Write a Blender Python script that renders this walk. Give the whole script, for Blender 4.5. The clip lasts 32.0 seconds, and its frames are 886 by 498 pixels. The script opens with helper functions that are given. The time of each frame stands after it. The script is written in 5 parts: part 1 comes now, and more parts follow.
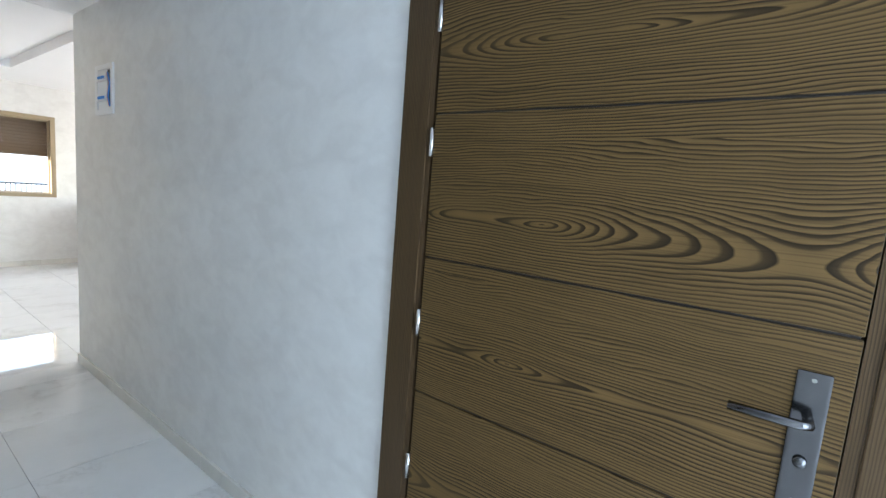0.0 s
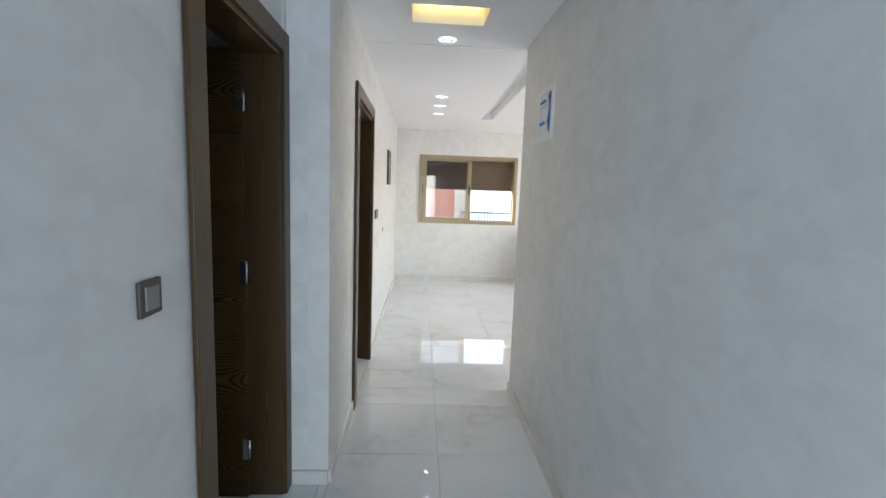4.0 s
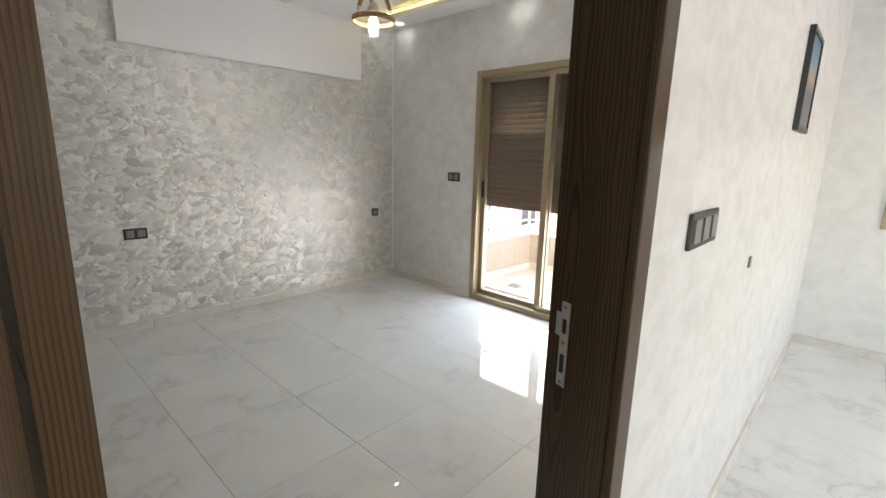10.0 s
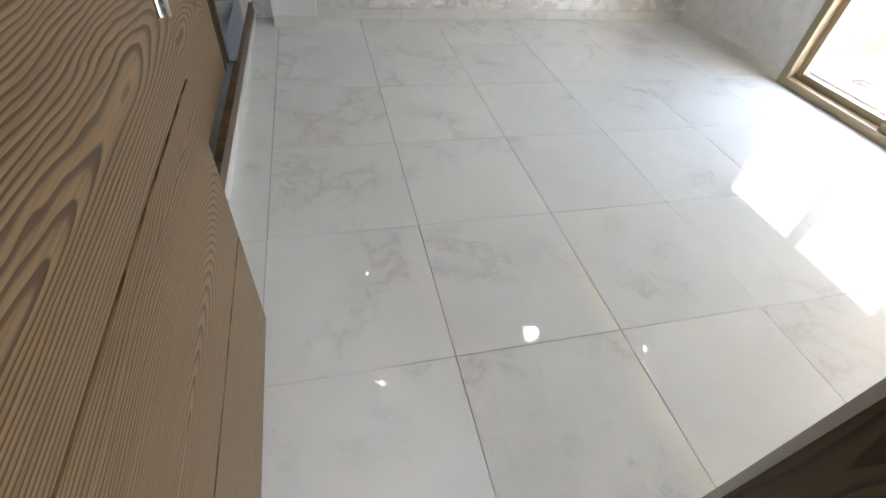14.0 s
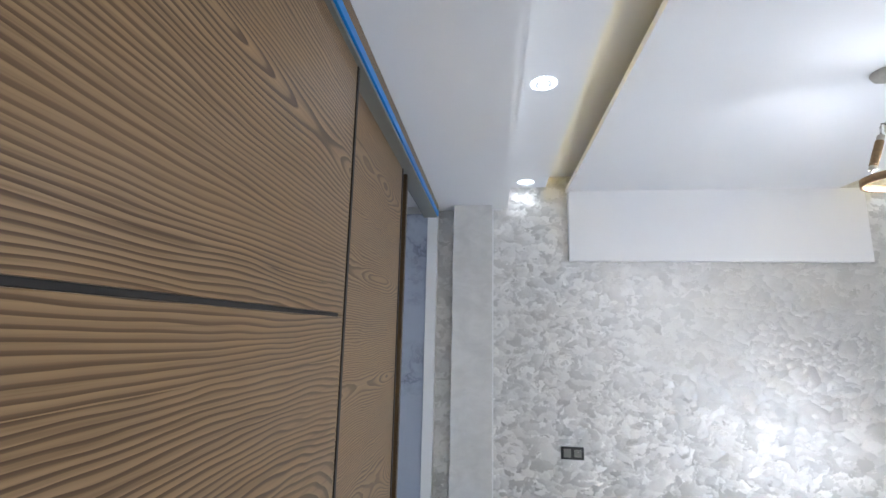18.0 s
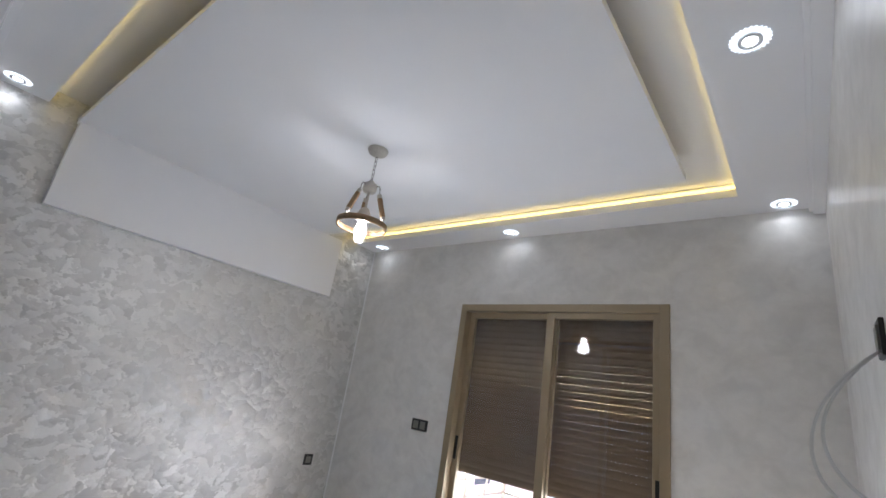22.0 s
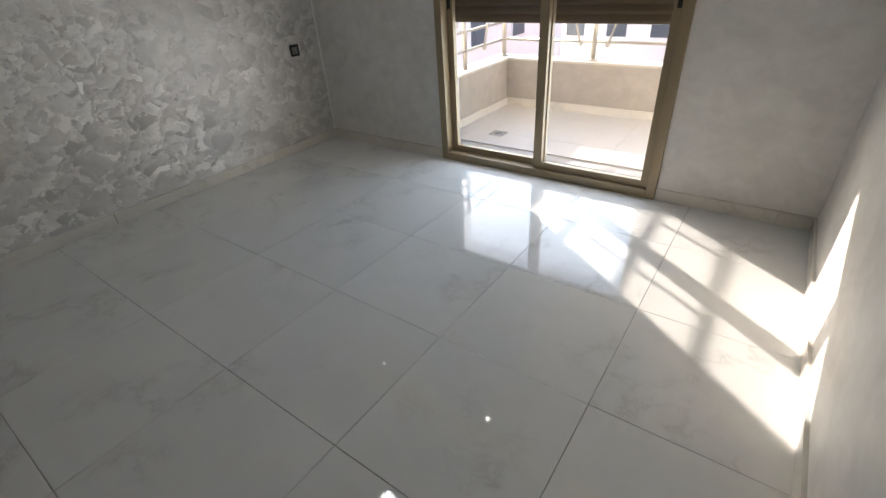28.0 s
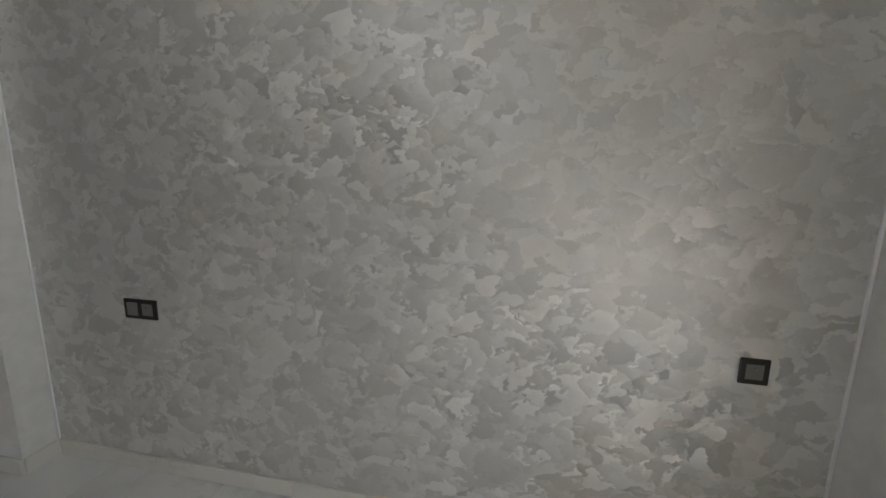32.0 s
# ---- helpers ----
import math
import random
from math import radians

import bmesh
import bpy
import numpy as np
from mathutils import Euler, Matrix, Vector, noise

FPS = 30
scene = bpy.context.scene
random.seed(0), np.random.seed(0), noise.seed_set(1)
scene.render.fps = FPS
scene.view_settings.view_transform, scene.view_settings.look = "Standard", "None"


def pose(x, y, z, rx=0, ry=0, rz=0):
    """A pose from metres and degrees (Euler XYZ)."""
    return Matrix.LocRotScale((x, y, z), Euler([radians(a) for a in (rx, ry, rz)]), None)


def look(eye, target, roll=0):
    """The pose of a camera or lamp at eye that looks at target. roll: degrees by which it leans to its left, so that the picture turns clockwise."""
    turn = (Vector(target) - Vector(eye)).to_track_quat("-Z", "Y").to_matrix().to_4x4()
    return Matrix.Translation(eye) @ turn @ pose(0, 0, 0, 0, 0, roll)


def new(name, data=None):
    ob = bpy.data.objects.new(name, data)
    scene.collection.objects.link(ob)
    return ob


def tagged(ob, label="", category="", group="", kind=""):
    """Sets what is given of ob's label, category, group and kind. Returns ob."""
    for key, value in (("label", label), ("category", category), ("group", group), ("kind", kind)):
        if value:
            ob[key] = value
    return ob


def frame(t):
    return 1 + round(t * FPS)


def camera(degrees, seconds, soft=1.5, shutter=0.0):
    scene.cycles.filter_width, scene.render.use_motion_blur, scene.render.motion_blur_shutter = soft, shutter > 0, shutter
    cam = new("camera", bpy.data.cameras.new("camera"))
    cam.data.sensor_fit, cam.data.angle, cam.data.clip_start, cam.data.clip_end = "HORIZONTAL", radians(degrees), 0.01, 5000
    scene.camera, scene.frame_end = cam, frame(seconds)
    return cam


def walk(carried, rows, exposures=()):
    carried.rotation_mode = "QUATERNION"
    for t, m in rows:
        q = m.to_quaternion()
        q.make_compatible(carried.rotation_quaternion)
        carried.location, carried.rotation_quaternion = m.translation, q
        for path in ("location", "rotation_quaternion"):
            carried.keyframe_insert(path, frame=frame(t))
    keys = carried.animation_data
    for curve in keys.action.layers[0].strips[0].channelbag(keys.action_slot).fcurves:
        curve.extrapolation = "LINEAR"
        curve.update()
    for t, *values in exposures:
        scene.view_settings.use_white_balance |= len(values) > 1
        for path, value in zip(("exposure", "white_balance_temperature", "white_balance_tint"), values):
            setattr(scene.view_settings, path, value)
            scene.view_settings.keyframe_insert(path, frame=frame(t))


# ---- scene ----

cam = camera(89.1, 32.0)
PATH = [
    (0, (0.086, -0.307, 1.469), (1.689, 0.862, 1.223), 4.6),
    (0.5, (0.07, -0.431, 1.456), (1.475, 0.959, 1.15), 4.9),
    (1, (0.204, -0.112, 1.467), (1.378, 1.467, 1.109), 3.7),
    (1.5, (0.283, 0.057, 1.481), (1.266, 1.759, 1.111), 4.3),
    (2, (0.315, 0.155, 1.483), (1.092, 1.962, 1.118), 4.8),
    (2.5, (0.372, 0.208, 1.487), (0.894, 2.11, 1.157), 4.9),
    (3, (0.4, 0.24, 1.478), (0.712, 2.197, 1.207), 4.0),
    (3.5, (0.41, 0.337, 1.468), (0.603, 2.313, 1.233), 2.7),
    (5.5, (0.475, 1.276, 1.473), (0.32, 3.244, 1.154), 1.6),
    (6, (0.445, 1.592, 1.458), (0.209, 3.551, 1.13), 1.1),
    (6.5, (0.496, 1.857, 1.471), (0.188, 3.803, 1.128), 1.5),
    (7, (0.519, 2.044, 1.47), (0.098, 3.968, 1.123), 1.0),
    (7.5, (0.459, 2.417, 1.453), (-0.026, 4.324, 1.097), 1.1),
    (8, (0.423, 2.689, 1.454), (-0.097, 4.589, 1.111), 0.5),
    (8.5, (0.482, 2.88, 1.448), (-0.169, 4.741, 1.114), -0.2),
    (9, (0.465, 3.125, 1.444), (-0.389, 4.898, 1.087), 0.2),
    (9.5, (0.387, 3.312, 1.445), (-0.663, 4.969, 1.054), 0.6),
    (10, (0.282, 3.552, 1.407), (-1.056, 4.981, 0.995), 1.5),
    (10.5, (0.234, 3.724, 1.389), (-1.359, 4.851, 0.95), 1.8),
    (11, (0.203, 3.828, 1.353), (-1.515, 4.689, 0.8), 2.8),
    (11.5, (0.19, 3.849, 1.288), (-1.489, 4.545, 0.453), 2.9),
    (12, (0.186, 3.848, 1.242), (-1.38, 4.454, 0.156), 3.1),
    (12.5, (0.172, 3.848, 1.216), (-1.295, 4.396, -0.028), 4.3),
    (13, (0.096, 3.846, 1.183), (-1.284, 4.36, -0.171), 5.8),
    (13.5, (0.003, 3.845, 1.186), (-1.304, 4.345, -0.243), 6.7),
    (15.5, (-0.184, 3.876, 1.277), (-1.925, 3.771, 0.299), 3.6),
    (16, (-0.213, 3.871, 1.308), (-2.072, 3.648, 0.605), 2.8),
    (16.5, (-0.213, 3.87, 1.351), (-2.156, 3.59, 0.97), 2.3),
    (17, (-0.222, 3.859, 1.381), (-2.2, 3.569, 1.33), 1.4),
    (17.5, (-0.246, 3.841, 1.398), (-2.215, 3.58, 1.628), 1.5),
    (18, (-0.265, 3.84, 1.596), (-2.222, 3.622, 1.946), 1.2),
    (18.5, (-0.265, 3.841, 1.632), (-2.203, 3.701, 2.109), 2.6),
    (19, (-0.273, 3.894, 1.633), (-2.19, 3.871, 2.201), 4.7),
    (19.5, (-0.312, 3.853, 1.609), (-2.188, 4.127, 2.248), 5.7),
    (20, (-0.414, 4.017, 1.601), (-2.222, 4.532, 2.285), 8.0),
    (20.5, (-0.417, 3.967, 1.547), (-2.085, 4.813, 2.256), 8.0),
    (21, (-0.402, 3.959, 1.49), (-1.902, 5.075, 2.187), 8.1),
    (21.5, (-0.378, 3.996, 1.441), (-1.731, 5.296, 2.108), 9.1),
    (22, (-0.334, 4.011, 1.428), (-1.557, 5.455, 2.04), 9.1),
    (22.5, (-0.346, 3.99, 1.424), (-1.411, 5.575, 1.975), 8.1),
    (23, (-0.339, 3.969, 1.415), (-1.295, 5.646, 1.893), 6.9),
    (23.5, (-0.338, 3.953, 1.394), (-1.278, 5.671, 1.74), 5.7),
    (24, (-0.342, 3.946, 1.361), (-1.322, 5.672, 1.477), 4.2),
    (24.5, (-0.346, 3.953, 1.32), (-1.363, 5.658, 1.186), 2.9),
    (25, (-0.337, 3.93, 1.3), (-1.380, 5.581, 0.917), 1.8),
    (25.5, (-0.302, 4.004, 1.411), (-1.366, 5.533, 0.699), 1.7),
    (26, (-0.402, 3.918, 1.391), (-1.405, 5.302, 0.352), -0.0),
    (26.5, (-0.424, 3.903, 1.264), (-1.361, 5.112, -0.025), -0.5),
    (28.5, (-0.664, 4.428, 1.256), (-1.695, 5.846, 0.293), -4.4),
    (29, (-0.893, 4.604, 1.281), (-1.883, 6.082, 0.368), -3.0),
    (29.5, (-1.095, 4.868, 1.245), (-2.228, 6.243, 0.337), -2.4),
    (30, (-1.346, 5.132, 1.248), (-2.743, 6.272, 0.383), -1.2),
    (30.5, (-1.601, 5.335, 1.23), (-3.265, 6.148, 0.475), 0.6),
    (31, (-1.857, 5.596, 1.304), (-3.698, 6.009, 0.641), 1.7),
    (31.5, (-2.097, 5.859, 1.366), (-4.016, 5.803, 0.804), 2.2),
    (32, (-2.215, 5.989, 1.396), (-4.131, 5.578, 0.997), 0.9),
]
walk(cam, [(t, look(eye, target, roll)) for t, eye, target, roll in PATH],
     exposures=[
         (0.0, 3.88, 6900, 12), (1.0, 3.90, 6650, 10), (2.0, 3.85, 6800, 12), (3.0, 3.35, 7000, 13), (6.0, 4.10, 7050, 13), (8.0, 3.18, 7000, 13), (9.0, 2.88, 7100, 13), (10.0, 3.70, 7300, 14), (11.0, 3.95, 7150, 14),
         (13.0, 4.10, 6900, 14), (16.0, 4.25, 6550, 15), (18.0, 4.30, 6200, 15), (20.0, 4.05, 6250, 15), (22.0, 3.45, 6450, 17), (24.0, 3.25, 6500, 17), (25.0, 2.95, 6500, 16), (26.0, 3.00, 6450, 14),
         (29.0, 2.50, 7400, 13), (30.0, 2.70, 7650, 12), (31.0, 3.08, 7650, 11), (32.0, 3.05, 7000, 13)])

# ---- light ----
SUN_WAY = Vector((0.762, -0.571, -0.305))
world = bpy.data.worlds.new("sky")
scene.world = world
world.use_nodes = True
wn = world.node_tree.nodes
wl = world.node_tree.links
sky = wn.new("ShaderNodeTexSky")
sky.sky_type = "NISHITA"
sky.sun_disc = False
sky.sun_elevation = math.asin(0.305)
sky.sun_rotation = math.atan2(-SUN_WAY.x, -SUN_WAY.y)
wn["Background"].inputs[1].default_value = 0.14
wl.new(sky.outputs[0], wn["Background"].inputs[0])
sun_data = bpy.data.lights.new("sun", "SUN")
sun_data.energy = 1.5
sun_data.angle = radians(0.6)
sun_data.color = (1.0, 0.96, 0.90)
sun = new("sun", sun_data)
sun.rotation_euler = SUN_WAY.to_track_quat("-Z", "Y").to_euler()


def daylight(name, at, way, w, h, power, color):
    """Sky light standing in an opening, facing along way."""
    ld = bpy.data.lights.new(name, "AREA")
    ld.shape = "RECTANGLE"
    ld.size, ld.size_y = w, h
    ld.energy = power
    ld.color = color
    lo = new(name, ld)
    lo.location = at
    lo.rotation_euler = Vector(way).to_track_quat("-Z", "Y").to_euler()


daylight("daylight_hall_end", (0.475, -1.78, 1.07), (0, 1, 0), 0.9, 2.1, 4.8, (0.54, 0.74, 1.0))
daylight("daylight_balcony", (-1.725, 7.20, 0.48), (0, -1, 0.1), 1.45, 0.86, 1.9, (0.66, 0.84, 1.0))
# Added fill lamp that brightens the living room; no real window is known there.
daylight("fill_living_right", (4.72, 5.9, 1.4), (-1, 0, 0), 2.0, 1.4, 5.6, (0.95, 0.98, 1.0))


# ---- materials ----
def mat(name, color, rough=0.5, metal=0.0, emit=None, power=0.0):
    m = bpy.data.materials.new(name)
    m.use_nodes = True
    b = m.node_tree.nodes["Principled BSDF"]
    b.inputs["Base Color"].default_value = (*color, 1)
    b.inputs["Roughness"].default_value = rough
    b.inputs["Metallic"].default_value = metal
    if emit:
        b.inputs["Emission Color"].default_value = (*emit, 1)
        b.inputs["Emission Strength"].default_value = power
    return m


class Net:
    """Short hand for building node trees."""

    def __init__(self, m):
        self.t = m.node_tree
        self.b = self.t.nodes["Principled BSDF"]

    def n(self, kind, **ins):
        node = self.t.nodes.new("ShaderNode" + kind)
        return node

    def link(self, a, b):
        self.t.links.new(a, b)

    def coord(self, scale, rnd=0.0, rot=(0, 0, 0)):
        c = self.n("TexCoord")
        mp = self.n("Mapping")
        mp.inputs["Scale"].default_value = scale
        mp.inputs["Rotation"].default_value = rot
        self.link(c.outputs["Object"], mp.inputs["Vector"])
        if rnd:
            oi = self.n("ObjectInfo")
            mul = self.n("VectorMath")
            mul.operation = "SCALE"
            comb = self.n("CombineXYZ")
            for k in range(3):
                self.link(oi.outputs["Random"], comb.inputs[k])
            self.link(comb.outputs[0], mul.inputs[0])
            mul.inputs["Scale"].default_value = rnd
            add = self.n("VectorMath")
            self.link(mp.outputs[0], add.inputs[0])
            self.link(mul.outputs[0], add.inputs[1])
            return add.outputs[0]
        return mp.outputs[0]

    def noise(self, vec, scale, detail=3.0, rough=0.5, dist=0.0):
        t = self.n("TexNoise")
        t.inputs["Scale"].default_value = scale
        t.inputs["Detail"].default_value = detail
        t.inputs["Roughness"].default_value = rough
        t.inputs["Distortion"].default_value = dist
        self.link(vec, t.inputs["Vector"])
        return t

    def math(self, op, a, b=None, c=None):
        m = self.n("Math")
        m.operation = op
        for k, v in enumerate((a, b, c)):
            if v is None:
                continue
            if isinstance(v, (int, float)):
                m.inputs[k].default_value = v
            else:
                self.link(v, m.inputs[k])
        return m.outputs[0]

    def ramp(self, fac, stops):
        r = self.n("ValToRGB")
        els = r.color_ramp.elements
        while len(els) < len(stops):
            els.new(0.5)
        for e, (p, c) in zip(els, stops):
            e.position = p
            e.color = (*c, 1) if len(c) == 3 else c
        self.link(fac, r.inputs[0])
        return r.outputs[0]

    def mix(self, fac, a, b, kind="MIX"):
        m = self.n("Mix")
        m.data_type = "RGBA"
        m.blend_type = kind
        if isinstance(fac, (int, float)):
            m.inputs[0].default_value = fac
        else:
            self.link(fac, m.inputs[0])
        for k, v in ((6, a), (7, b)):
            if isinstance(v, tuple):
                m.inputs[k].default_value = (*v, 1)
            else:
                self.link(v, m.inputs[k])
        return m.outputs[2]

    def bump(self, height, strength, dist=0.01, normal=None):
        b = self.n("Bump")
        b.inputs["Strength"].default_value = strength
        b.inputs["Distance"].default_value = dist
        self.link(height, b.inputs["Height"])
        if normal:
            self.link(normal, b.inputs["Normal"])
        return b.outputs[0]


def grey(v):
    return (v, v, v)


def make_pearl(name, low, high, scale, relief, rough, metal=0.0, tilt=0.5):
    """Pearl plaster trowelled on in soft pale clouds."""
    m = mat(name, low, rough, metal)
    k = Net(m)
    v = k.coord((1, 0.8, 1.2), rot=(tilt, 0, 0))
    n1 = k.noise(v, scale * 0.85, 3.0, 0.55, 0.8)
    n2 = k.noise(v, scale * 2.1, 3.0, 0.55, 0.6)
    b1 = k.ramp(n1.outputs[0], [(0.34, grey(0)), (0.54, grey(0.75)), (0.72, grey(1))])
    b2 = k.ramp(n2.outputs[0], [(0.36, grey(0)), (0.64, grey(1))])
    tone = k.math("ADD", k.math("MULTIPLY", b1, 0.62), k.math("MULTIPLY", b2, 0.38))
    big = k.noise(k.coord((1, 1, 1)), 1.3, 3, 0.5)
    fine = k.noise(k.coord((1, 1, 1)), 90, 4, 0.6)
    t2 = k.math("ADD", tone, k.math("MULTIPLY", k.math("SUBTRACT", big.outputs[0], 0.5), 0.5))
    t2 = k.math("ADD", t2, k.math("MULTIPLY", k.math("SUBTRACT", fine.outputs[0], 0.5), 0.2))
    k.link(k.ramp(t2, [(0.1, low), (0.9, high)]), k.b.inputs["Base Color"])
    k.link(k.math("SUBTRACT", rough, k.math("MULTIPLY", tone, 0.06)), k.b.inputs["Roughness"])
    h = k.math("ADD", tone, k.math("MULTIPLY", fine.outputs[0], 0.08))
    k.link(k.bump(h, relief, 0.004), k.b.inputs["Normal"])
    return m


def make_dabs(name, low, high, scale, lean, rough, metal):
    """Pearl paint laid on in curved overlapping strokes; each stroke is a shallow scoop that leans its own way."""
    m = mat(name, low, rough, metal)
    k = Net(m)
    v = k.coord((1, 0.85, 1.12), rot=(0.35, 0, 0))
    w1 = k.noise(v, scale * 0.55, 4, 0.62)
    off = k.n("VectorMath")
    off.operation = "MULTIPLY_ADD"
    k.link(w1.outputs["Color"], off.inputs[0])
    off.inputs[1].default_value = grey(2.6 / scale)
    k.link(v, off.inputs[2])
    leans, tones = [], []
    for sc in (1.0, 1.75):
        vo = k.n("TexVoronoi")
        vo.inputs["Scale"].default_value = scale * sc
        k.link(off.outputs[0], vo.inputs["Vector"])
        d = k.n("VectorMath")
        d.operation = "SUBTRACT"
        k.link(off.outputs[0], d.inputs[0])
        k.link(vo.outputs["Position"], d.inputs[1])
        scoop = k.n("VectorMath")
        scoop.operation = "MULTIPLY_ADD"
        k.link(d.outputs[0], scoop.inputs[0])
        scoop.inputs[1].default_value = grey(scale * sc * 0.55)
        k.link(vo.outputs["Color"], scoop.inputs[2])
        leans.append(scoop.outputs[0])
        tones.append(vo.outputs["Color"])
    over = k.noise(off.outputs[0], scale * 0.8, 2, 0.5)
    pick = k.ramp(over.outputs[0], [(0.48, grey(0)), (0.51, grey(1))])
    pm = k.n("Mix")
    pm.data_type = "VECTOR"
    k.link(pick, pm.inputs[0])
    k.link(leans[0], pm.inputs[4])
    k.link(leans[1], pm.inputs[5])
    sep = k.n("SeparateColor")
    k.link(k.mix(pick, tones[0], tones[1]), sep.inputs[0])
    big = k.noise(k.coord((1, 1, 1)), 1.5, 3, 0.5)
    fine = k.noise(k.coord((1, 1, 1)), 60, 4, 0.6)
    t = k.math("ADD", k.math("MULTIPLY", sep.outputs[2], 0.7), k.math("MULTIPLY", big.outputs[0], 0.3))
    t = k.math("ADD", t, k.math("MULTIPLY", k.math("SUBTRACT", fine.outputs[0], 0.5), 0.25))
    k.link(k.ramp(t, [(0.2, low), (0.85, high)]), k.b.inputs["Base Color"])
    k.link(k.math("SUBTRACT", rough + 0.05, k.math("MULTIPLY", sep.outputs[0], 0.1)), k.b.inputs["Roughness"])
    bend = k.n("VectorMath")
    bend.operation = "MULTIPLY_ADD"
    k.link(pm.outputs[1], bend.inputs[0])
    bend.inputs[1].default_value = grey(lean)
    geo = k.n("NewGeometry")
    half = k.n("VectorMath")
    half.operation = "SUBTRACT"
    k.link(geo.outputs["Normal"], half.inputs[0])
    half.inputs[1].default_value = grey(lean / 2)
    k.link(half.outputs[0], bend.inputs[2])
    unit = k.n("VectorMath")
    unit.operation = "NORMALIZE"
    k.link(bend.outputs[0], unit.inputs[0])
    k.link(k.bump(fine.outputs[0], 0.10, 0.004, unit.outputs[0]), k.b.inputs["Normal"])
    return m


def make_wood(name, dark, light, axis="x", rings=80.0, size=1.0, gloss=0.38, deep=0.10):
    """Flat-cut veneer: growth rings met by a slanting cut give pointed figures in the middle and close lines beside them."""
    m = mat(name, light, gloss)
    k = Net(m)
    sep = k.n("SeparateXYZ")
    k.link(k.coord((1, 1, 1)), sep.inputs[0])
    order = {"x": 2, "y": 2}
    oi = k.n("ObjectInfo")
    width = 0.415 if axis != "z" else 0.13
    across = sep.outputs[order[axis]] if axis != "z" else k.math("ADD", sep.outputs[0], sep.outputs[1])
    u = k.math("ADD", k.math("DIVIDE", across, width), k.math("MULTIPLY", oi.outputs["Random"], 0.35))
    cross = k.math("MULTIPLY", k.math("SUBTRACT", k.math("FRACT", u), 0.5), width)
    a, c = 0.85 * size, 0.9 * size
    n1 = k.noise(k.coord({"x": (a, c, c), "y": (c, a, c), "z": (c, c, a)}[axis], rnd=37.0), 1.0, 2.0, 0.45)
    wob = k.noise(k.coord({"x": (2.2, 9, 9), "y": (9, 2.2, 9), "z": (9, 9, 2.2)}[axis], rnd=21.0), 1.0, 3.0, 0.5)
    depth = k.math("MULTIPLY", k.math("SUBTRACT", n1.outputs[0], 0.42), deep * 5.0)
    cross = k.math("ADD", cross, k.math("MULTIPLY", k.math("SUBTRACT", wob.outputs[0], 0.5), 0.05 if axis != "z" else 0.028))
    rad = k.math("SQRT", k.math("ADD", k.math("MULTIPLY", cross, cross), k.math("MULTIPLY", depth, depth)))
    ring = k.math("ADD", k.math("MULTIPLY", rad, rings), k.math("MULTIPLY", wob.outputs[0], 1.5))
    f = k.math("FRACT", ring)
    fs = {"x": (4.0, 260, 260), "y": (260, 4.0, 260), "z": (260, 260, 4.0)}[axis]
    fib = k.noise(k.coord(fs, rnd=11.0), 1.0, 3, 0.6)
    n3 = k.noise(k.coord((1, 1, 1), rnd=5.0), 2.2, 2, 0.5)
    mid = tuple(d * 0.25 + l * 0.75 for d, l in zip(dark, light))
    col = k.ramp(f, [(0.0, light), (0.46, mid), (0.60, tuple(d * 0.8 + l * 0.2 for d, l in zip(dark, light))), (0.86, dark), (0.94, light)])
    pores = k.ramp(fib.outputs[0], [(0.36, grey(1)), (0.52, grey(0))])
    col = k.mix(k.math("MULTIPLY", pores, 0.36), col, dark)
    faint = k.noise(k.coord({"x": (1.2, 14, 14), "y": (14, 1.2, 14), "z": (14, 14, 1.2)}[axis], rnd=9.0), 1.0, 2, 0.5)
    col = k.mix(k.ramp(faint.outputs[0], [(0.46, grey(0)), (0.70, grey(0.35))]), col, mid)
    col = k.mix(k.math("MULTIPLY", n3.outputs[0], 0.16), col, mid)
    k.link(col, k.b.inputs["Base Color"])
    k.b.inputs["Specular IOR Level"].default_value = 0.18
    k.link(k.math("ADD", gloss - 0.06, k.math("MULTIPLY", fib.outputs[0], 0.14)), k.b.inputs["Roughness"])
    k.link(k.bump(fib.outputs[0], 0.10, 0.002), k.b.inputs["Normal"])
    return m


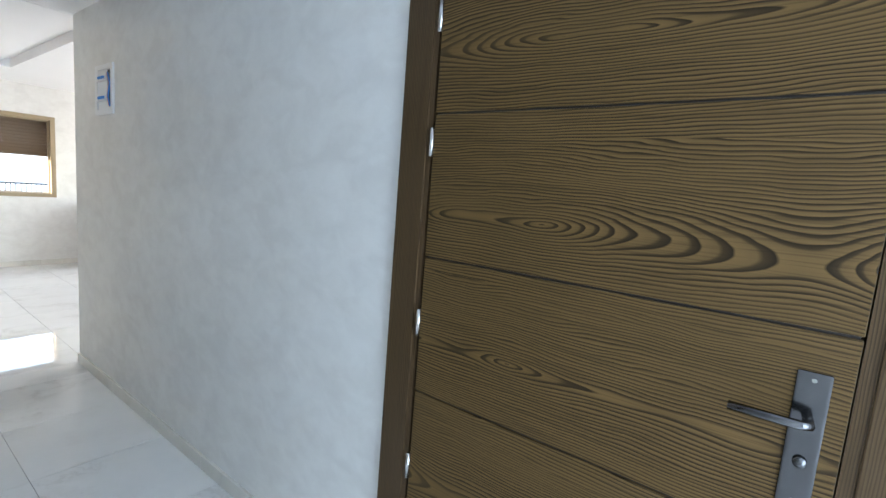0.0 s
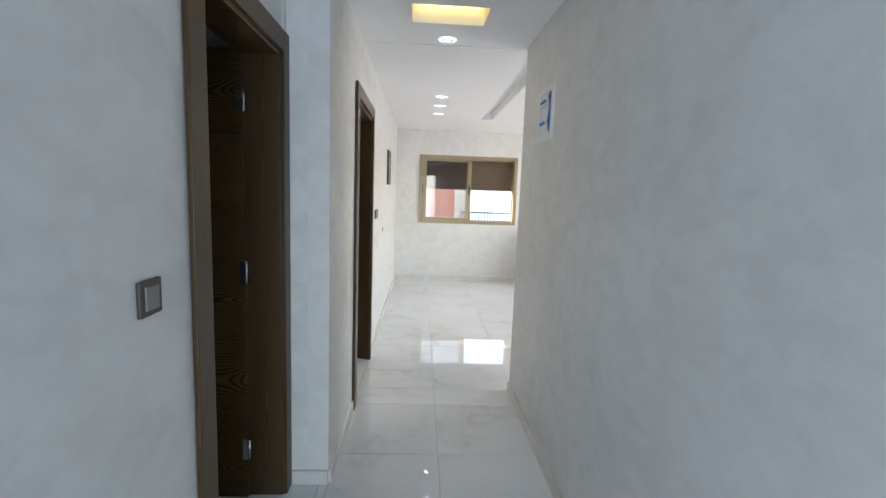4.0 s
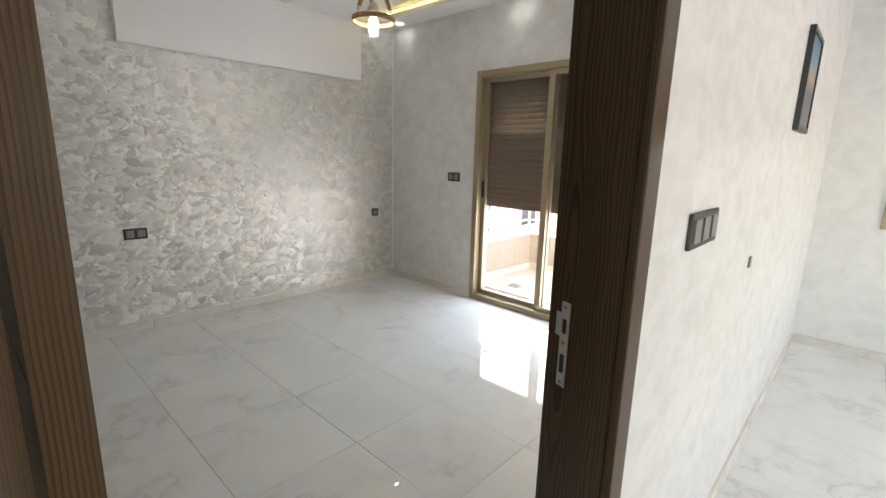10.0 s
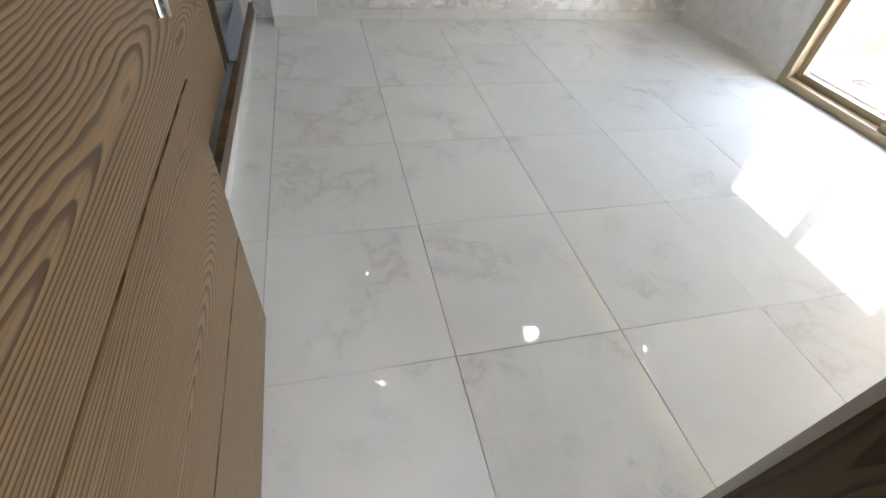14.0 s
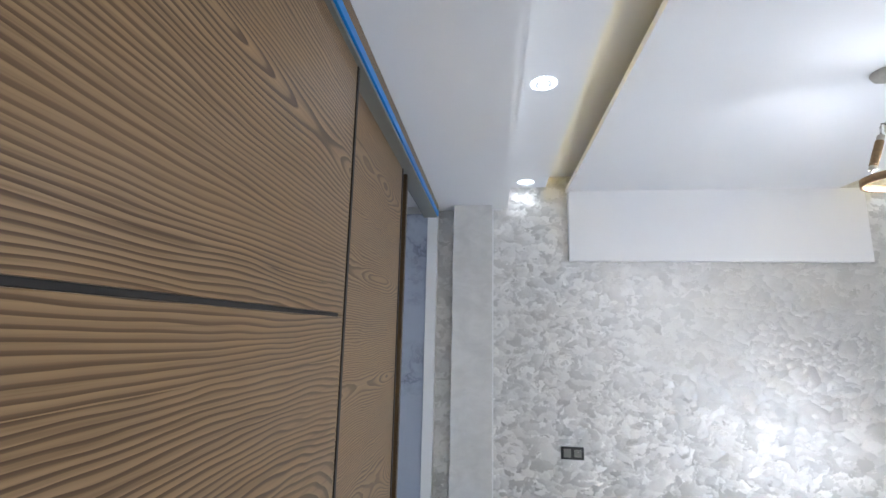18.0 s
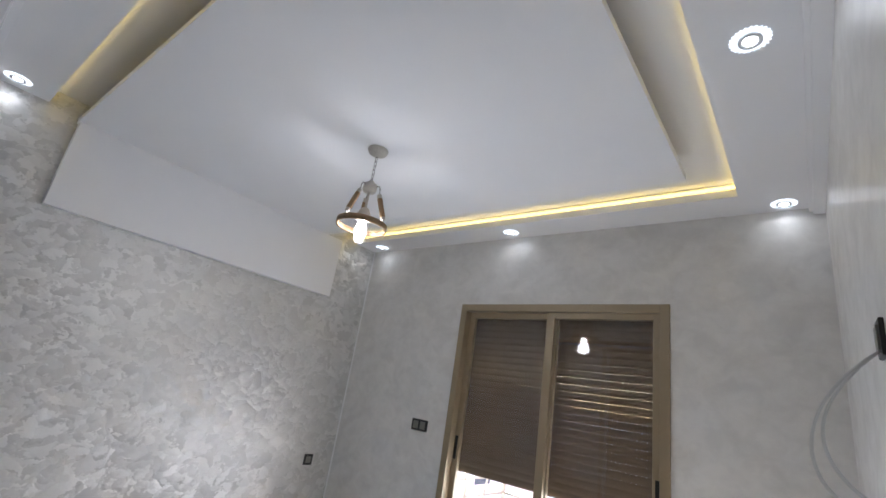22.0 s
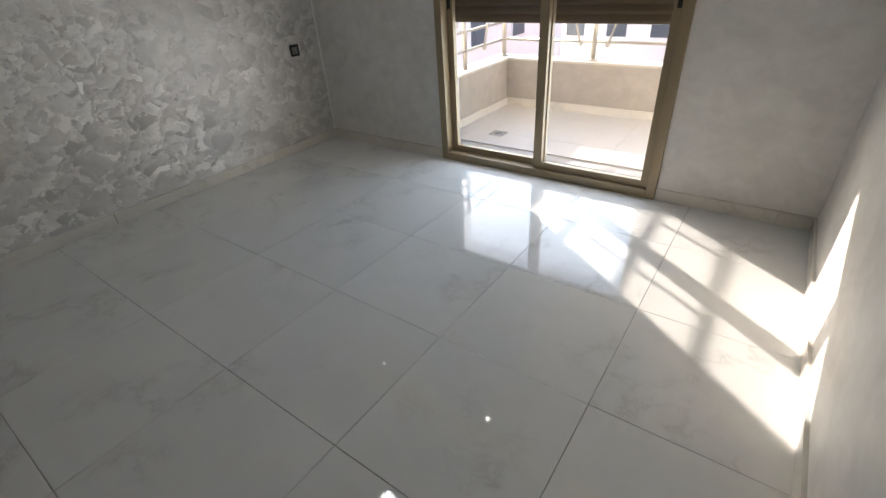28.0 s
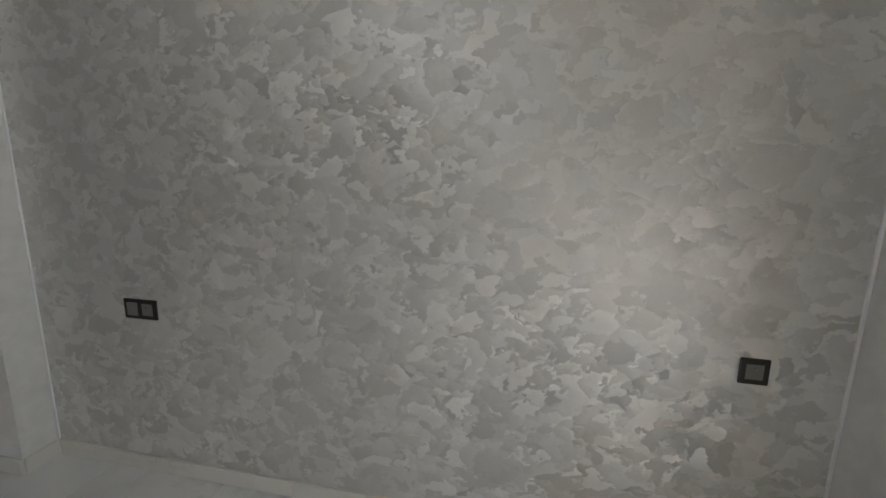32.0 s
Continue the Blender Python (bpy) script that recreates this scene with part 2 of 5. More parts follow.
def make_marble(name, base, vein, gloss=0.05, rnd=53.0, amount=0.5):
    m = mat(name, base, gloss)
    k = Net(m)
    v = k.coord((1, 1, 1), rnd=rnd)
    w = k.noise(v, 1.5, 5, 0.6)
    add = k.n("VectorMath")
    add.operation = "MULTIPLY_ADD"
    k.link(w.outputs["Color"], add.inputs[0])
    add.inputs[1].default_value = grey(0.55)
    k.link(v, add.inputs[2])
    n1 = k.noise(add.outputs[0], 1.8, 6, 0.62)
    line = k.math("ABSOLUTE", k.math("SUBTRACT", n1.outputs[0], 0.5))
    mask = k.noise(v, 2.3, 2, 0.5)
    vein_f = k.math("MULTIPLY", k.ramp(line, [(0.0, grey(1)), (0.02, grey(0.35)), (0.075, grey(0))]),
                    k.ramp(mask.outputs[0], [(0.45, grey(0)), (0.62, grey(1))]))
    cloud = k.noise(v, 3.0, 4, 0.6)
    soft = k.ramp(cloud.outputs[0], [(0.3, tuple(c * 0.93 for c in base)), (0.7, base)])
    col = k.mix(k.math("MULTIPLY", vein_f, amount), soft, vein)
    oi = k.n("ObjectInfo")
    tint = k.math("ADD", 0.965, k.math("MULTIPLY", oi.outputs["Random"], 0.05))
    comb = k.n("CombineColor")
    for i in range(3):
        k.link(tint, comb.inputs[i])
    col = k.mix(1.0, col, comb.outputs[0], "MULTIPLY")
    k.link(col, k.b.inputs["Base Color"])
    smear = k.noise(v, 7.0, 3, 0.6)
    k.link(k.math("ADD", gloss, k.math("MULTIPLY", smear.outputs[0], gloss * 0.7)), k.b.inputs["Roughness"])
    k.link(k.bump(k.noise(v, 3.0, 2).outputs[0], 0.02, 0.01), k.b.inputs["Normal"])
    return m


def make_plain(name, color, rough=0.6, var=0.06, scale=4.0, bump=0.03, metal=0.0, fine=90.0):
    """Painted or cast surface with soft blotches and fine grain."""
    m = mat(name, color, rough, metal)
    k = Net(m)
    v = k.coord((1, 1, 1), rnd=7.0)
    a = k.noise(v, scale, 4, 0.6)
    b = k.noise(v, fine, 3, 0.6)
    t = k.math("ADD", k.math("MULTIPLY", a.outputs[0], 0.7), k.math("MULTIPLY", b.outputs[0], 0.3))
    lo = tuple(c * (1 - var) for c in color)
    hi = tuple(min(1.0, c * (1 + var)) for c in color)
    k.link(k.ramp(t, [(0.3, lo), (0.7, hi)]), k.b.inputs["Base Color"])
    k.link(k.math("ADD", rough - 0.05, k.math("MULTIPLY", a.outputs[0], 0.1)), k.b.inputs["Roughness"])
    k.link(k.bump(t, bump, 0.004), k.b.inputs["Normal"])
    return m


def make_glass(name, tint=(1, 1, 1), gloss=0.035):
    m = bpy.data.materials.new(name)
    m.use_nodes = True
    t = m.node_tree
    t.nodes.clear()
    out = t.nodes.new("ShaderNodeOutputMaterial")
    mix = t.nodes.new("ShaderNodeMixShader")
    tr = t.nodes.new("ShaderNodeBsdfTransparent")
    tr.inputs[0].default_value = (*tint, 1)
    gl = t.nodes.new("ShaderNodeBsdfGlossy")
    gl.inputs["Roughness"].default_value = 0.0
    mix.inputs[0].default_value = gloss
    t.links.new(tr.outputs[0], mix.inputs[1])
    t.links.new(gl.outputs[0], mix.inputs[2])
    t.links.new(mix.outputs[0], out.inputs[0])
    return m


M_HALL = make_pearl("pearl_plaster", (0.69, 0.67, 0.64), (0.765, 0.75, 0.72), 6.0, 0.10, 0.48)
M_LIV = make_pearl("sheen_plaster", (0.655, 0.635, 0.615), (0.755, 0.74, 0.72), 8.0, 0.14, 0.42)
M_ACCENT = make_dabs("silver_dab_paint", (0.58, 0.565, 0.545), (0.75, 0.735, 0.715), 12.0, 0.25, 0.45, 0.45)
M_BEDWALL = make_pearl("cream_pearl_plaster", (0.67, 0.65, 0.62), (0.78, 0.76, 0.73), 5.5, 0.18, 0.42)
M_CEIL = make_plain("ceiling_paint", (0.86, 0.85, 0.85), 0.75, 0.015, 2.0, 0.01)
M_TILE = make_marble("white_marble_tile", (0.80, 0.80, 0.79), (0.36, 0.34, 0.32), 0.022, amount=0.34)
M_SKIRT = make_marble("cream_marble_skirting", (0.74, 0.71, 0.65), (0.5, 0.46, 0.4), 0.15)
M_GROUT = make_plain("grout", (0.50, 0.48, 0.46), 0.9, 0.1, 20)
M_DOOR = make_wood("walnut_veneer", (0.007, 0.0036, 0.0014), (0.150, 0.088, 0.031), "x", 135.0, 1.1, 0.55, 0.075)
M_OAK = make_wood("oak_veneer", (0.085, 0.048, 0.022), (0.285, 0.185, 0.100), "x", 120.0, 1.0, 0.36, 0.07)
M_LEAF = make_wood("oak_leaf_veneer", (0.052, 0.027, 0.012), (0.262, 0.166, 0.086), "x", 140.0, 0.9, 0.34, 0.09)
M_JAMB = make_wood("dark_oak_frame", (0.040, 0.023, 0.011), (0.098, 0.060, 0.029), "z", 190.0, 1.0, 0.30, 0.018)
M_JAMB_H = make_wood("dark_oak_head", (0.040, 0.022, 0.010), (0.125, 0.072, 0.033), "y", 110.0, 1.0, 0.30, 0.05)
M_GROOVE = make_plain("groove_black", (0.02, 0.015, 0.012), 0.6)
M_ALU = make_plain("bronze_aluminium", (0.34, 0.265, 0.17), 0.38, 0.03, 3, 0.01, 0.35)
M_SLAT = make_plain("brown_shutter_slat", (0.12, 0.077, 0.042), 0.5, 0.04, 5, 0.01)
M_BLACK = make_plain("black_plastic", (0.018, 0.017, 0.016), 0.35, 0.1, 9, 0.01)
M_BROWNPL = make_plain("dark_brown_plastic", (0.05, 0.042, 0.036), 0.4, 0.08, 9, 0.01)
M_GREYPL = make_plain("grey_plastic", (0.21, 0.205, 0.185), 0.35, 0.05, 9, 0.01)
M_CHROME = make_plain("brushed_steel", (0.62, 0.61, 0.59), 0.22, 0.05, 30, 0.01, 1.0)
M_GLASS = make_glass("clear_glass")
M_WHITE = make_plain("white_plastic", (0.80, 0.80, 0.80), 0.4, 0.02)
M_LENS = mat("spot_lens", (1, 1, 1), 0.3, 0, (0.86, 0.95, 1.0), 6.0)
M_LED = mat("led_strip", (1, 0.8, 0.2), 0.5, 0, (1.0, 0.78, 0.20), 0.32)
M_BULB = mat("bulb_glow", (1, 1, 1), 0.3, 0, (0.9, 0.96, 1.0), 5.0)
M_CUP = bpy.data.materials.new("thin_glass_cup")
M_CUP.use_nodes = True
M_CUP.node_tree.nodes.clear()
cup_out = M_CUP.node_tree.nodes.new("ShaderNodeOutputMaterial")
cup_mix = M_CUP.node_tree.nodes.new("ShaderNodeMixShader")
cup_clear = M_CUP.node_tree.nodes.new("ShaderNodeBsdfTransparent")
cup_gloss = M_CUP.node_tree.nodes.new("ShaderNodeBsdfGlossy")
cup_gloss.inputs["Roughness"].default_value = 0.03
cup_mix.inputs[0].default_value = 0.12
M_CUP.node_tree.links.new(cup_clear.outputs[0], cup_mix.inputs[1])
M_CUP.node_tree.links.new(cup_gloss.outputs[0], cup_mix.inputs[2])
M_CUP.node_tree.links.new(cup_mix.outputs[0], cup_out.inputs[0])
M_ROPE = make_plain("jute_rope", (0.30, 0.19, 0.10), 0.85, 0.2, 60, 0.4)
M_CHALK = make_plain("chalky_white_wood", (0.55, 0.51, 0.45), 0.75, 0.15, 25, 0.15)
M_STONE = make_plain("balcony_render", (0.44, 0.40, 0.35), 0.9, 0.14, 12, 0.5)
M_COPING = make_plain("coping_stone", (0.62, 0.58, 0.52), 0.8, 0.06, 8, 0.1)
M_BALTILE = make_plain("balcony_tile", (0.62, 0.58, 0.53), 0.4, 0.04, 6, 0.03)
M_SILL = make_marble("grey_marble_sill", (0.16, 0.155, 0.15), (0.5, 0.5, 0.5), 0.15)
M_BLACKSTONE = make_marble("black_marble", (0.012, 0.012, 0.013), (0.75, 0.75, 0.72), 0.08, 20.0, 0.9)
M_BLACKPLAIN = make_marble("polished_black_stone", (0.012, 0.012, 0.013), (0.2, 0.2, 0.2), 0.08, 20.0, 0.15)
M_TINT = make_glass("smoked_glass", (0.82, 0.79, 0.76))
M_BLUE = make_plain("blue_film", (0.0, 0.22, 0.62), 0.35, 0.05)
M_LINING = make_marble("blue_grey_marble_lining", (0.40, 0.44, 0.53), (0.16, 0.18, 0.23), 0.12, 10.0, 0.8)
M_FACADE_P = make_plain("pink_facade", (0.72, 0.36, 0.30), 0.9, 0.08, 1.0, 0.1)
M_FACADE_W = make_plain("white_facade", (0.84, 0.83, 0.82), 0.9, 0.05, 1.0, 0.1)
M_FACADE_B = make_plain("beige_facade", (0.56, 0.50, 0.46), 0.9, 0.06, 1.0, 0.1)
M_PANE = make_plain("dark_window_pane", (0.10, 0.12, 0.14), 0.08, 0.1)
M_ROAD = make_plain("dusty_road", (0.30, 0.28, 0.26), 0.95, 0.15, 0.4, 0.2)
# Wall colour lowered to carry the dimness of unlit rooms.
M_DIMTONE = make_plain("dimness_in_colour", (0.35, 0.38, 0.42), 0.7, 0.05)


# ---- builders ----
def box(x0, x1, y0, y1, z0, z1, bev=0.0, bm=None):
    bm = bm or bmesh.new()
    c = Vector(((x0 + x1) / 2, (y0 + y1) / 2, (z0 + z1) / 2))
    r = bmesh.ops.create_cube(bm, size=1.0)
    bmesh.ops.scale(bm, vec=(abs(x1 - x0), abs(y1 - y0), abs(z1 - z0)), verts=r["verts"])
    bmesh.ops.translate(bm, vec=c, verts=r["verts"])
    if bev:
        es = list({e for v in r["verts"] for e in v.link_edges})
        bmesh.ops.bevel(bm, geom=es, offset=bev, segments=2, affect="EDGES", profile=0.6)
    return bm


def rod(p, q, r, bm=None, seg=10, r2=None):
    bm = bm or bmesh.new()
    p, q = Vector(p), Vector(q)
    d = q - p
    m = Matrix.Translation((p + q) / 2) @ d.to_track_quat("Z", "Y").to_matrix().to_4x4()
    bmesh.ops.create_cone(bm, cap_ends=True, segments=seg, radius1=r, radius2=r if r2 is None else r2, depth=d.length, matrix=m)
    return bm


def lathe(profile, seg=28, bm=None, at=(0, 0, 0)):
    """Revolve (radius, z) pairs round z."""
    bm = bm or bmesh.new()
    rings = []
    for r, z in profile:
        rings.append([bm.verts.new((at[0] + r * math.cos(2 * math.pi * i / seg), at[1] + r * math.sin(2 * math.pi * i / seg), at[2] + z)) for i in range(seg)])
    for a, b in zip(rings, rings[1:]):
        for i in range(seg):
            bm.faces.new((a[i], a[(i + 1) % seg], b[(i + 1) % seg], b[i]))
    return bm


def tube(points, r, bm=None, seg=8):
    """A bent round bar through points."""
    bm = bm or bmesh.new()
    pts = [Vector(p) for p in points]
    rings = []
    for i, p in enumerate(pts):
        d = (pts[min(i + 1, len(pts) - 1)] - pts[max(i - 1, 0)]).normalized()
        up = Vector((0, 0, 1)) if abs(d.z) < 0.9 else Vector((1, 0, 0))
        a = d.cross(up).normalized()
        b = d.cross(a)
        rings.append([bm.verts.new(p + r * (math.cos(2 * math.pi * k / seg) * a + math.sin(2 * math.pi * k / seg) * b)) for k in range(seg)])
    for u, w in zip(rings, rings[1:]):
        for k in range(seg):
            bm.faces.new((u[k], u[(k + 1) % seg], w[(k + 1) % seg], w[k]))
    bm.faces.new(rings[0])
    bm.faces.new(rings[-1])
    return bm


def part(name, bm, material, parent=None, label="", smooth=False, shadow=True):
    me = bpy.data.meshes.new(name)
    bmesh.ops.recalc_face_normals(bm, faces=bm.faces)
    bm.to_mesh(me)
    bm.free()
    me.materials.append(material)
    if smooth:
        for f in me.polygons:
            f.use_smooth = True
    ob = new(name, me)
    if parent is not None:
        ob.parent = parent
        ob.matrix_parent_inverse = parent.matrix_world.inverted()
    if label:
        ob["label"] = label
    if not shadow:
        ob.visible_shadow = False
    return ob


def thing(name, at, label, category, group="", kind=""):
    e = new(name)
    e.empty_display_size = 0.1
    e.location = at
    bpy.context.view_layer.update()
    return tagged(e, label, category, group, kind)


def structure(name, bm, material, label, category="", smooth=False):
    return tagged(part(name, bm, material, None, "", smooth), label, category or name.split("_")[0], "", "structure")


def boxes(rows, bev=0.0):
    bm = bmesh.new()
    for r in rows:
        box(*r, bm=bm, bev=bev)
    return bm


# ---- plan ----
H = 2.475            # hall and living ceiling
XR = 1.13            # hall's right wall
XP = -0.199          # recessed wall by the dark door
YP = 2.623           # where the recess ends
XE = -0.192          # bedroom's side of the partition
XW = -3.692          # accent wall
YN = 6.93            # bedroom's balcony wall
YF = 8.0             # living's window wall
YC = 3.736           # where the hall's right wall ends
ZR = 2.698           # bedroom ceiling rim
ZS = 2.515           # soffit by the wardrobe
DY0, DY1 = 3.485, 4.375  # bedroom door opening
DH = 2.055
YS = 3.43            # wardrobe front
XEND = 4.7
YBACK = -1.7

# ---- large structure ----
# partition between hall/living and bedroom, with the bedroom doorway
XM = -0.1
DYR = DY1 + 0.04
structure("wall_partition_hall", boxes([(XM, 0, YP, DY0, 0, 3.0), (XM, 0, DY0, DY1, DH, 3.0)]),
          M_HALL, "off-white pearl plaster hall wall beside the bedroom doorway", "wall")
structure("wall_partition_living", boxes([(XM, 0, DY1 - 0.004, YN + 0.24, 0, 3.0)]),
          M_LIV, "white pearl plaster wall with trowelled dabs beside the doorway", "wall")
structure("wall_bedroom_east", boxes([(XE, XM, YP, DY0, 0, 3.0), (XE, XM - 0.001, DYR, YN + 0.24, 0, 3.0), (XE, XM - 0.001, DY0, DYR, DH, 3.0)]),
          M_BEDWALL, "cream pearl plaster bedroom wall beside the doorway", "wall")
# living side beyond the bedroom's outer wall
structure("wall_living_side", boxes([(-0.25, 0, YN + 0.24, YF, -0.3, 3.0)]), M_LIV, "white pearl plaster wall beside the living room window", "wall")
D1A, D1B = 1.82, 2.552
structure("wall_recess", boxes([
    (XP - 0.15, XP, YBACK, D1A, 0, 3.0), (XP - 0.15, XP, D1B, YP - 0.003, 0, 3.0), (XP - 0.15, XP, D1A, D1B, DH, 3.0)]),
    M_HALL, "off-white plaster wall round the dark doorway", "wall")
structure("wall_hall_right", boxes([
    (XR, XR + 0.18, 0.53, YC, 0, 3.0), (XR, XR + 0.18, YBACK, -0.465, 0, 3.0), (XR, XR + 0.18, -0.465, 0.53, DH + 0.03, 3.0)]),
    M_HALL, "off-white pearl plaster hall wall with a fuse box", "wall")
structure("wall_living_back", boxes([(XR + 0.18, XEND, YC - 0.18, YC, 0, 3.0)]), M_HALL, "off-white plaster wall closing the living room", "wall")
structure("wall_landing", boxes([(XR + 0.185, XR + 0.24, -0.6, 0.7, 0, 3.0)]), M_DIMTONE, "unseen landing wall behind the entrance door, dimness put into its colour", "wall")
# the hall's end has a doorway onto a daylit room
structure("wall_hall_end", boxes([
    (XP - 0.15, 0.0, YBACK - 0.15, YBACK, 0, 3.0), (0.95, XR + 0.18, YBACK - 0.15, YBACK, 0, 3.0), (0.0, 0.95, YBACK - 0.15, YBACK, 2.15, 3.0)]),
    M_HALL, "off-white plaster wall at the hall's end with an open doorway", "wall")
# Unseen wall; its opening is made up to hold the fill lamp.
structure("wall_living_right", boxes([(XEND, XEND + 0.2, 3.4, 4.9, 0, 3.0), (XEND, XEND + 0.2, 6.9, YF + 0.25, 0, 3.0), (XEND, XEND + 0.2, 4.9, 6.9, 0, 0.7), (XEND, XEND + 0.2, 4.9, 6.9, 2.1, 3.0)]), M_HALL, "plain off-white living room wall, unseen, with an opening added for fill light", "wall")
W1 = (0.374, 2.0, 0.966, 2.08)
W2 = (2.70, 4.25, 0.975, 2.09)
structure("wall_window", boxes([
    (0, W1[0], YF, YF + 0.25, 0, 3.0), (W1[1], W2[0], YF, YF + 0.25, 0, 3.0), (W2[1], XEND, YF, YF + 0.25, 0, 3.0),
    (W1[0], W1[1], YF, YF + 0.25, 0, W1[2]), (W1[0], W1[1], YF, YF + 0.25, W1[3], 3.0),
    (W2[0], W2[1], YF, YF + 0.25, 0, W2[2]), (W2[0], W2[1], YF, YF + 0.25, W2[3], 3.0)]),
    M_HALL, "off-white plaster wall with two sliding windows", "wall")
# bedroom
structure("wall_accent", boxes([(XW - 0.2, XW, YS - 0.7, YN + 0.24, 0, 3.0)]), M_ACCENT, "silver-grey accent wall painted in overlapping dabs", "wall")
structure("pilaster", boxes([(XW, -3.536, 3.551, 3.838, 0, ZS)]), M_BEDWALL, "cream pearl plaster pilaster beside the wardrobe", "wall")
B = (-2.495, -0.955, 0.0, 2.156)
structure("wall_balcony", boxes([
    (XW, B[0], YN, YN + 0.24, 0, 3.0), (B[1], XE, YN, YN + 0.24, 0, 3.0), (B[0], B[1], YN, YN + 0.24, B[3], 3.0)]),
    M_BEDWALL, "cream pearl plaster wall round the balcony door", "wall")
structure("wall_bedroom_south", boxes([(XW, XE, YS - 0.85, YS - 0.65, 0, 3.0), (-0.9, XE, YS - 0.65, YS - 0.01, 0, 3.0), (XW, -3.565, YS - 0.65, YS - 0.01, 0, 3.0)]),
          M_BEDWALL, "cream plaster wall beside the wardrobe", "wall")
# ceilings
HL = (0.34, 0.77, 3.08, 3.35)
structure("ceiling_hall", boxes([
    (XP - 0.9, HL[0], YBACK, YC, H, H + 0.12), (HL[1], XR + 0.18, YBACK, YC, H, H + 0.12),
    (HL[0], HL[1], YBACK, HL[2], H, H + 0.12), (HL[0], HL[1], HL[3], YC, H, H + 0.12),
    (HL[0] - 0.05, HL[1] + 0.05, HL[2] - 0.05, HL[3] + 0.05, H + 0.12, H + 0.16)]),
    M_CEIL, "flat white ceiling with a recessed light box", "ceiling")
structure("ceiling_living", boxes([
    (0, 1.20, YC, YF, H - 0.004, H + 0.12), (1.345, XEND, YC, YF, H - 0.004, H + 0.12),
    (1.20, 1.345, 6.77, YF, H - 0.004, H + 0.12), (1.20, 1.345, YC, 4.2, H - 0.004, H + 0.12),
    (1.15, 1.40, 4.1, 6.9, H + 0.09, H + 0.14)]),
    M_CEIL, "flat white ceiling with a slot recess", "ceiling")
structure("roof_slab", boxes([(XW - 0.2, XEND + 0.2, YBACK - 0.15, YF + 0.25, 3.0, 3.2)]), M_CEIL, "concrete roof slab", "ceiling")
# bedroom ceiling: low soffit by the wardrobe, rim with a cove, floating panel folded down on the accent wall
RY0, RY1, RX1 = 4.25, 6.67, -0.56
YM = 3.92
ZT = ZR + 0.085
structure("ceiling_bedroom", boxes([
    (XW, XE, YS - 0.65, YM, ZS, ZS + 0.07), (XW, XE, YM, YM + 0.035, ZS + 0.012, ZT), (XW, XE, YM + 0.035, YM + 0.06, ZR - 0.03, ZT),
    (XW, XE, YM + 0.06, RY0, ZR, ZT), (XW, XE, RY1, YN, ZR, ZT), (RX1, XE, RY0, RY1, ZR, ZT),
    (-0.262, XE, YM + 0.06, YN, ZR - 0.022, ZR - 0.001), (-0.245, XE, YM + 0.06, YN, ZR - 0.04, ZR - 0.023),
    (XW, XE, YM, YN, ZT, 2.96)]),
    M_CEIL, "white plasterboard ceiling with a stepped rim and cove", "ceiling")
PZ = 2.645
bm = bmesh.new()
box(XW + 0.006, -0.745, 4.40, 6.30, PZ, PZ + 0.035, bm=bm)
box(XW + 0.006, XW + 0.06, 4.41, 6.46, 2.113, PZ, bm=bm)
structure("floating_ceiling_panel", bm, M_CEIL, "white floating ceiling panel folded down onto the accent wall", "ceiling")
structure("corner_bead", boxes([(XW, XW + 0.008, YN - 0.010, YN - 0.001, 0.075, ZR - 0.001), (XW, XW + 0.008, 3.839, 3.849, 0.075, ZS - 0.002)]), M_CEIL, "white filler line in the accent wall's corners", "trim")
# hangers that hold the panel under the slab
structure("panel_hanger", boxes([(x, x + 0.03, y, y + 0.03, PZ + 0.035, ZT) for x in (-3.3, -2.0, -1.2) for y in (4.8, 6.0)]), M_CHROME, "thin steel hangers above the ceiling panel", "ceiling")
# screed under the floor tiles
structure("floor", boxes([(XW - 0.2, XEND, YBACK, YF, -0.25, -0.012), (XP - 0.15, XR + 0.18, YBACK - 3.2, YBACK, -0.25, -0.012)]), M_GROUT, "grey screed under white marble floor tiles", "floor")

# dim room behind the dark door; part of its dimness is in the wall colour
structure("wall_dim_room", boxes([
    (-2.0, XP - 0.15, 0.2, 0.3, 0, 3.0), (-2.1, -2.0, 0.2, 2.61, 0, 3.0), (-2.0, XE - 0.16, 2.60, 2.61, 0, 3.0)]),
    M_DIMTONE, "grey-blue room walls with the room's dimness put into their colour", "wall")
structure("ceiling_dim_room", boxes([(-2.1, XP - 0.9, 0.2, 2.6, H, H + 0.1)]), M_CEIL, "white ceiling of the dim room", "ceiling")


# daylit room behind the hall's end
structure("wall_back_room", boxes([
    (XP - 0.3, XP - 0.15, YBACK - 3.2, YBACK, 0, 3.0), (XR + 0.18, XR + 0.33, YBACK - 3.2, YBACK, 0, 3.0),
    (XP - 0.15, 0.1, YBACK - 3.35, YBACK - 3.2, 0, 3.0), (1.0, XR + 0.18, YBACK - 3.35, YBACK - 3.2, 0, 3.0), (0.1, 1.0, YBACK - 3.35, YBACK - 3.2, 2.2, 3.0)]),
    M_HALL, "off-white plaster walls of the room behind the hall", "wall")
structure("ceiling_back_room", boxes([(XP - 0.15, XR + 0.18, YBACK - 3.2, YBACK, H, H + 0.1)]), M_CEIL, "flat white ceiling of the back room", "ceiling")

# ---- doors ----
GROOVES = [0.45, 0.865, 1.28, 1.69]


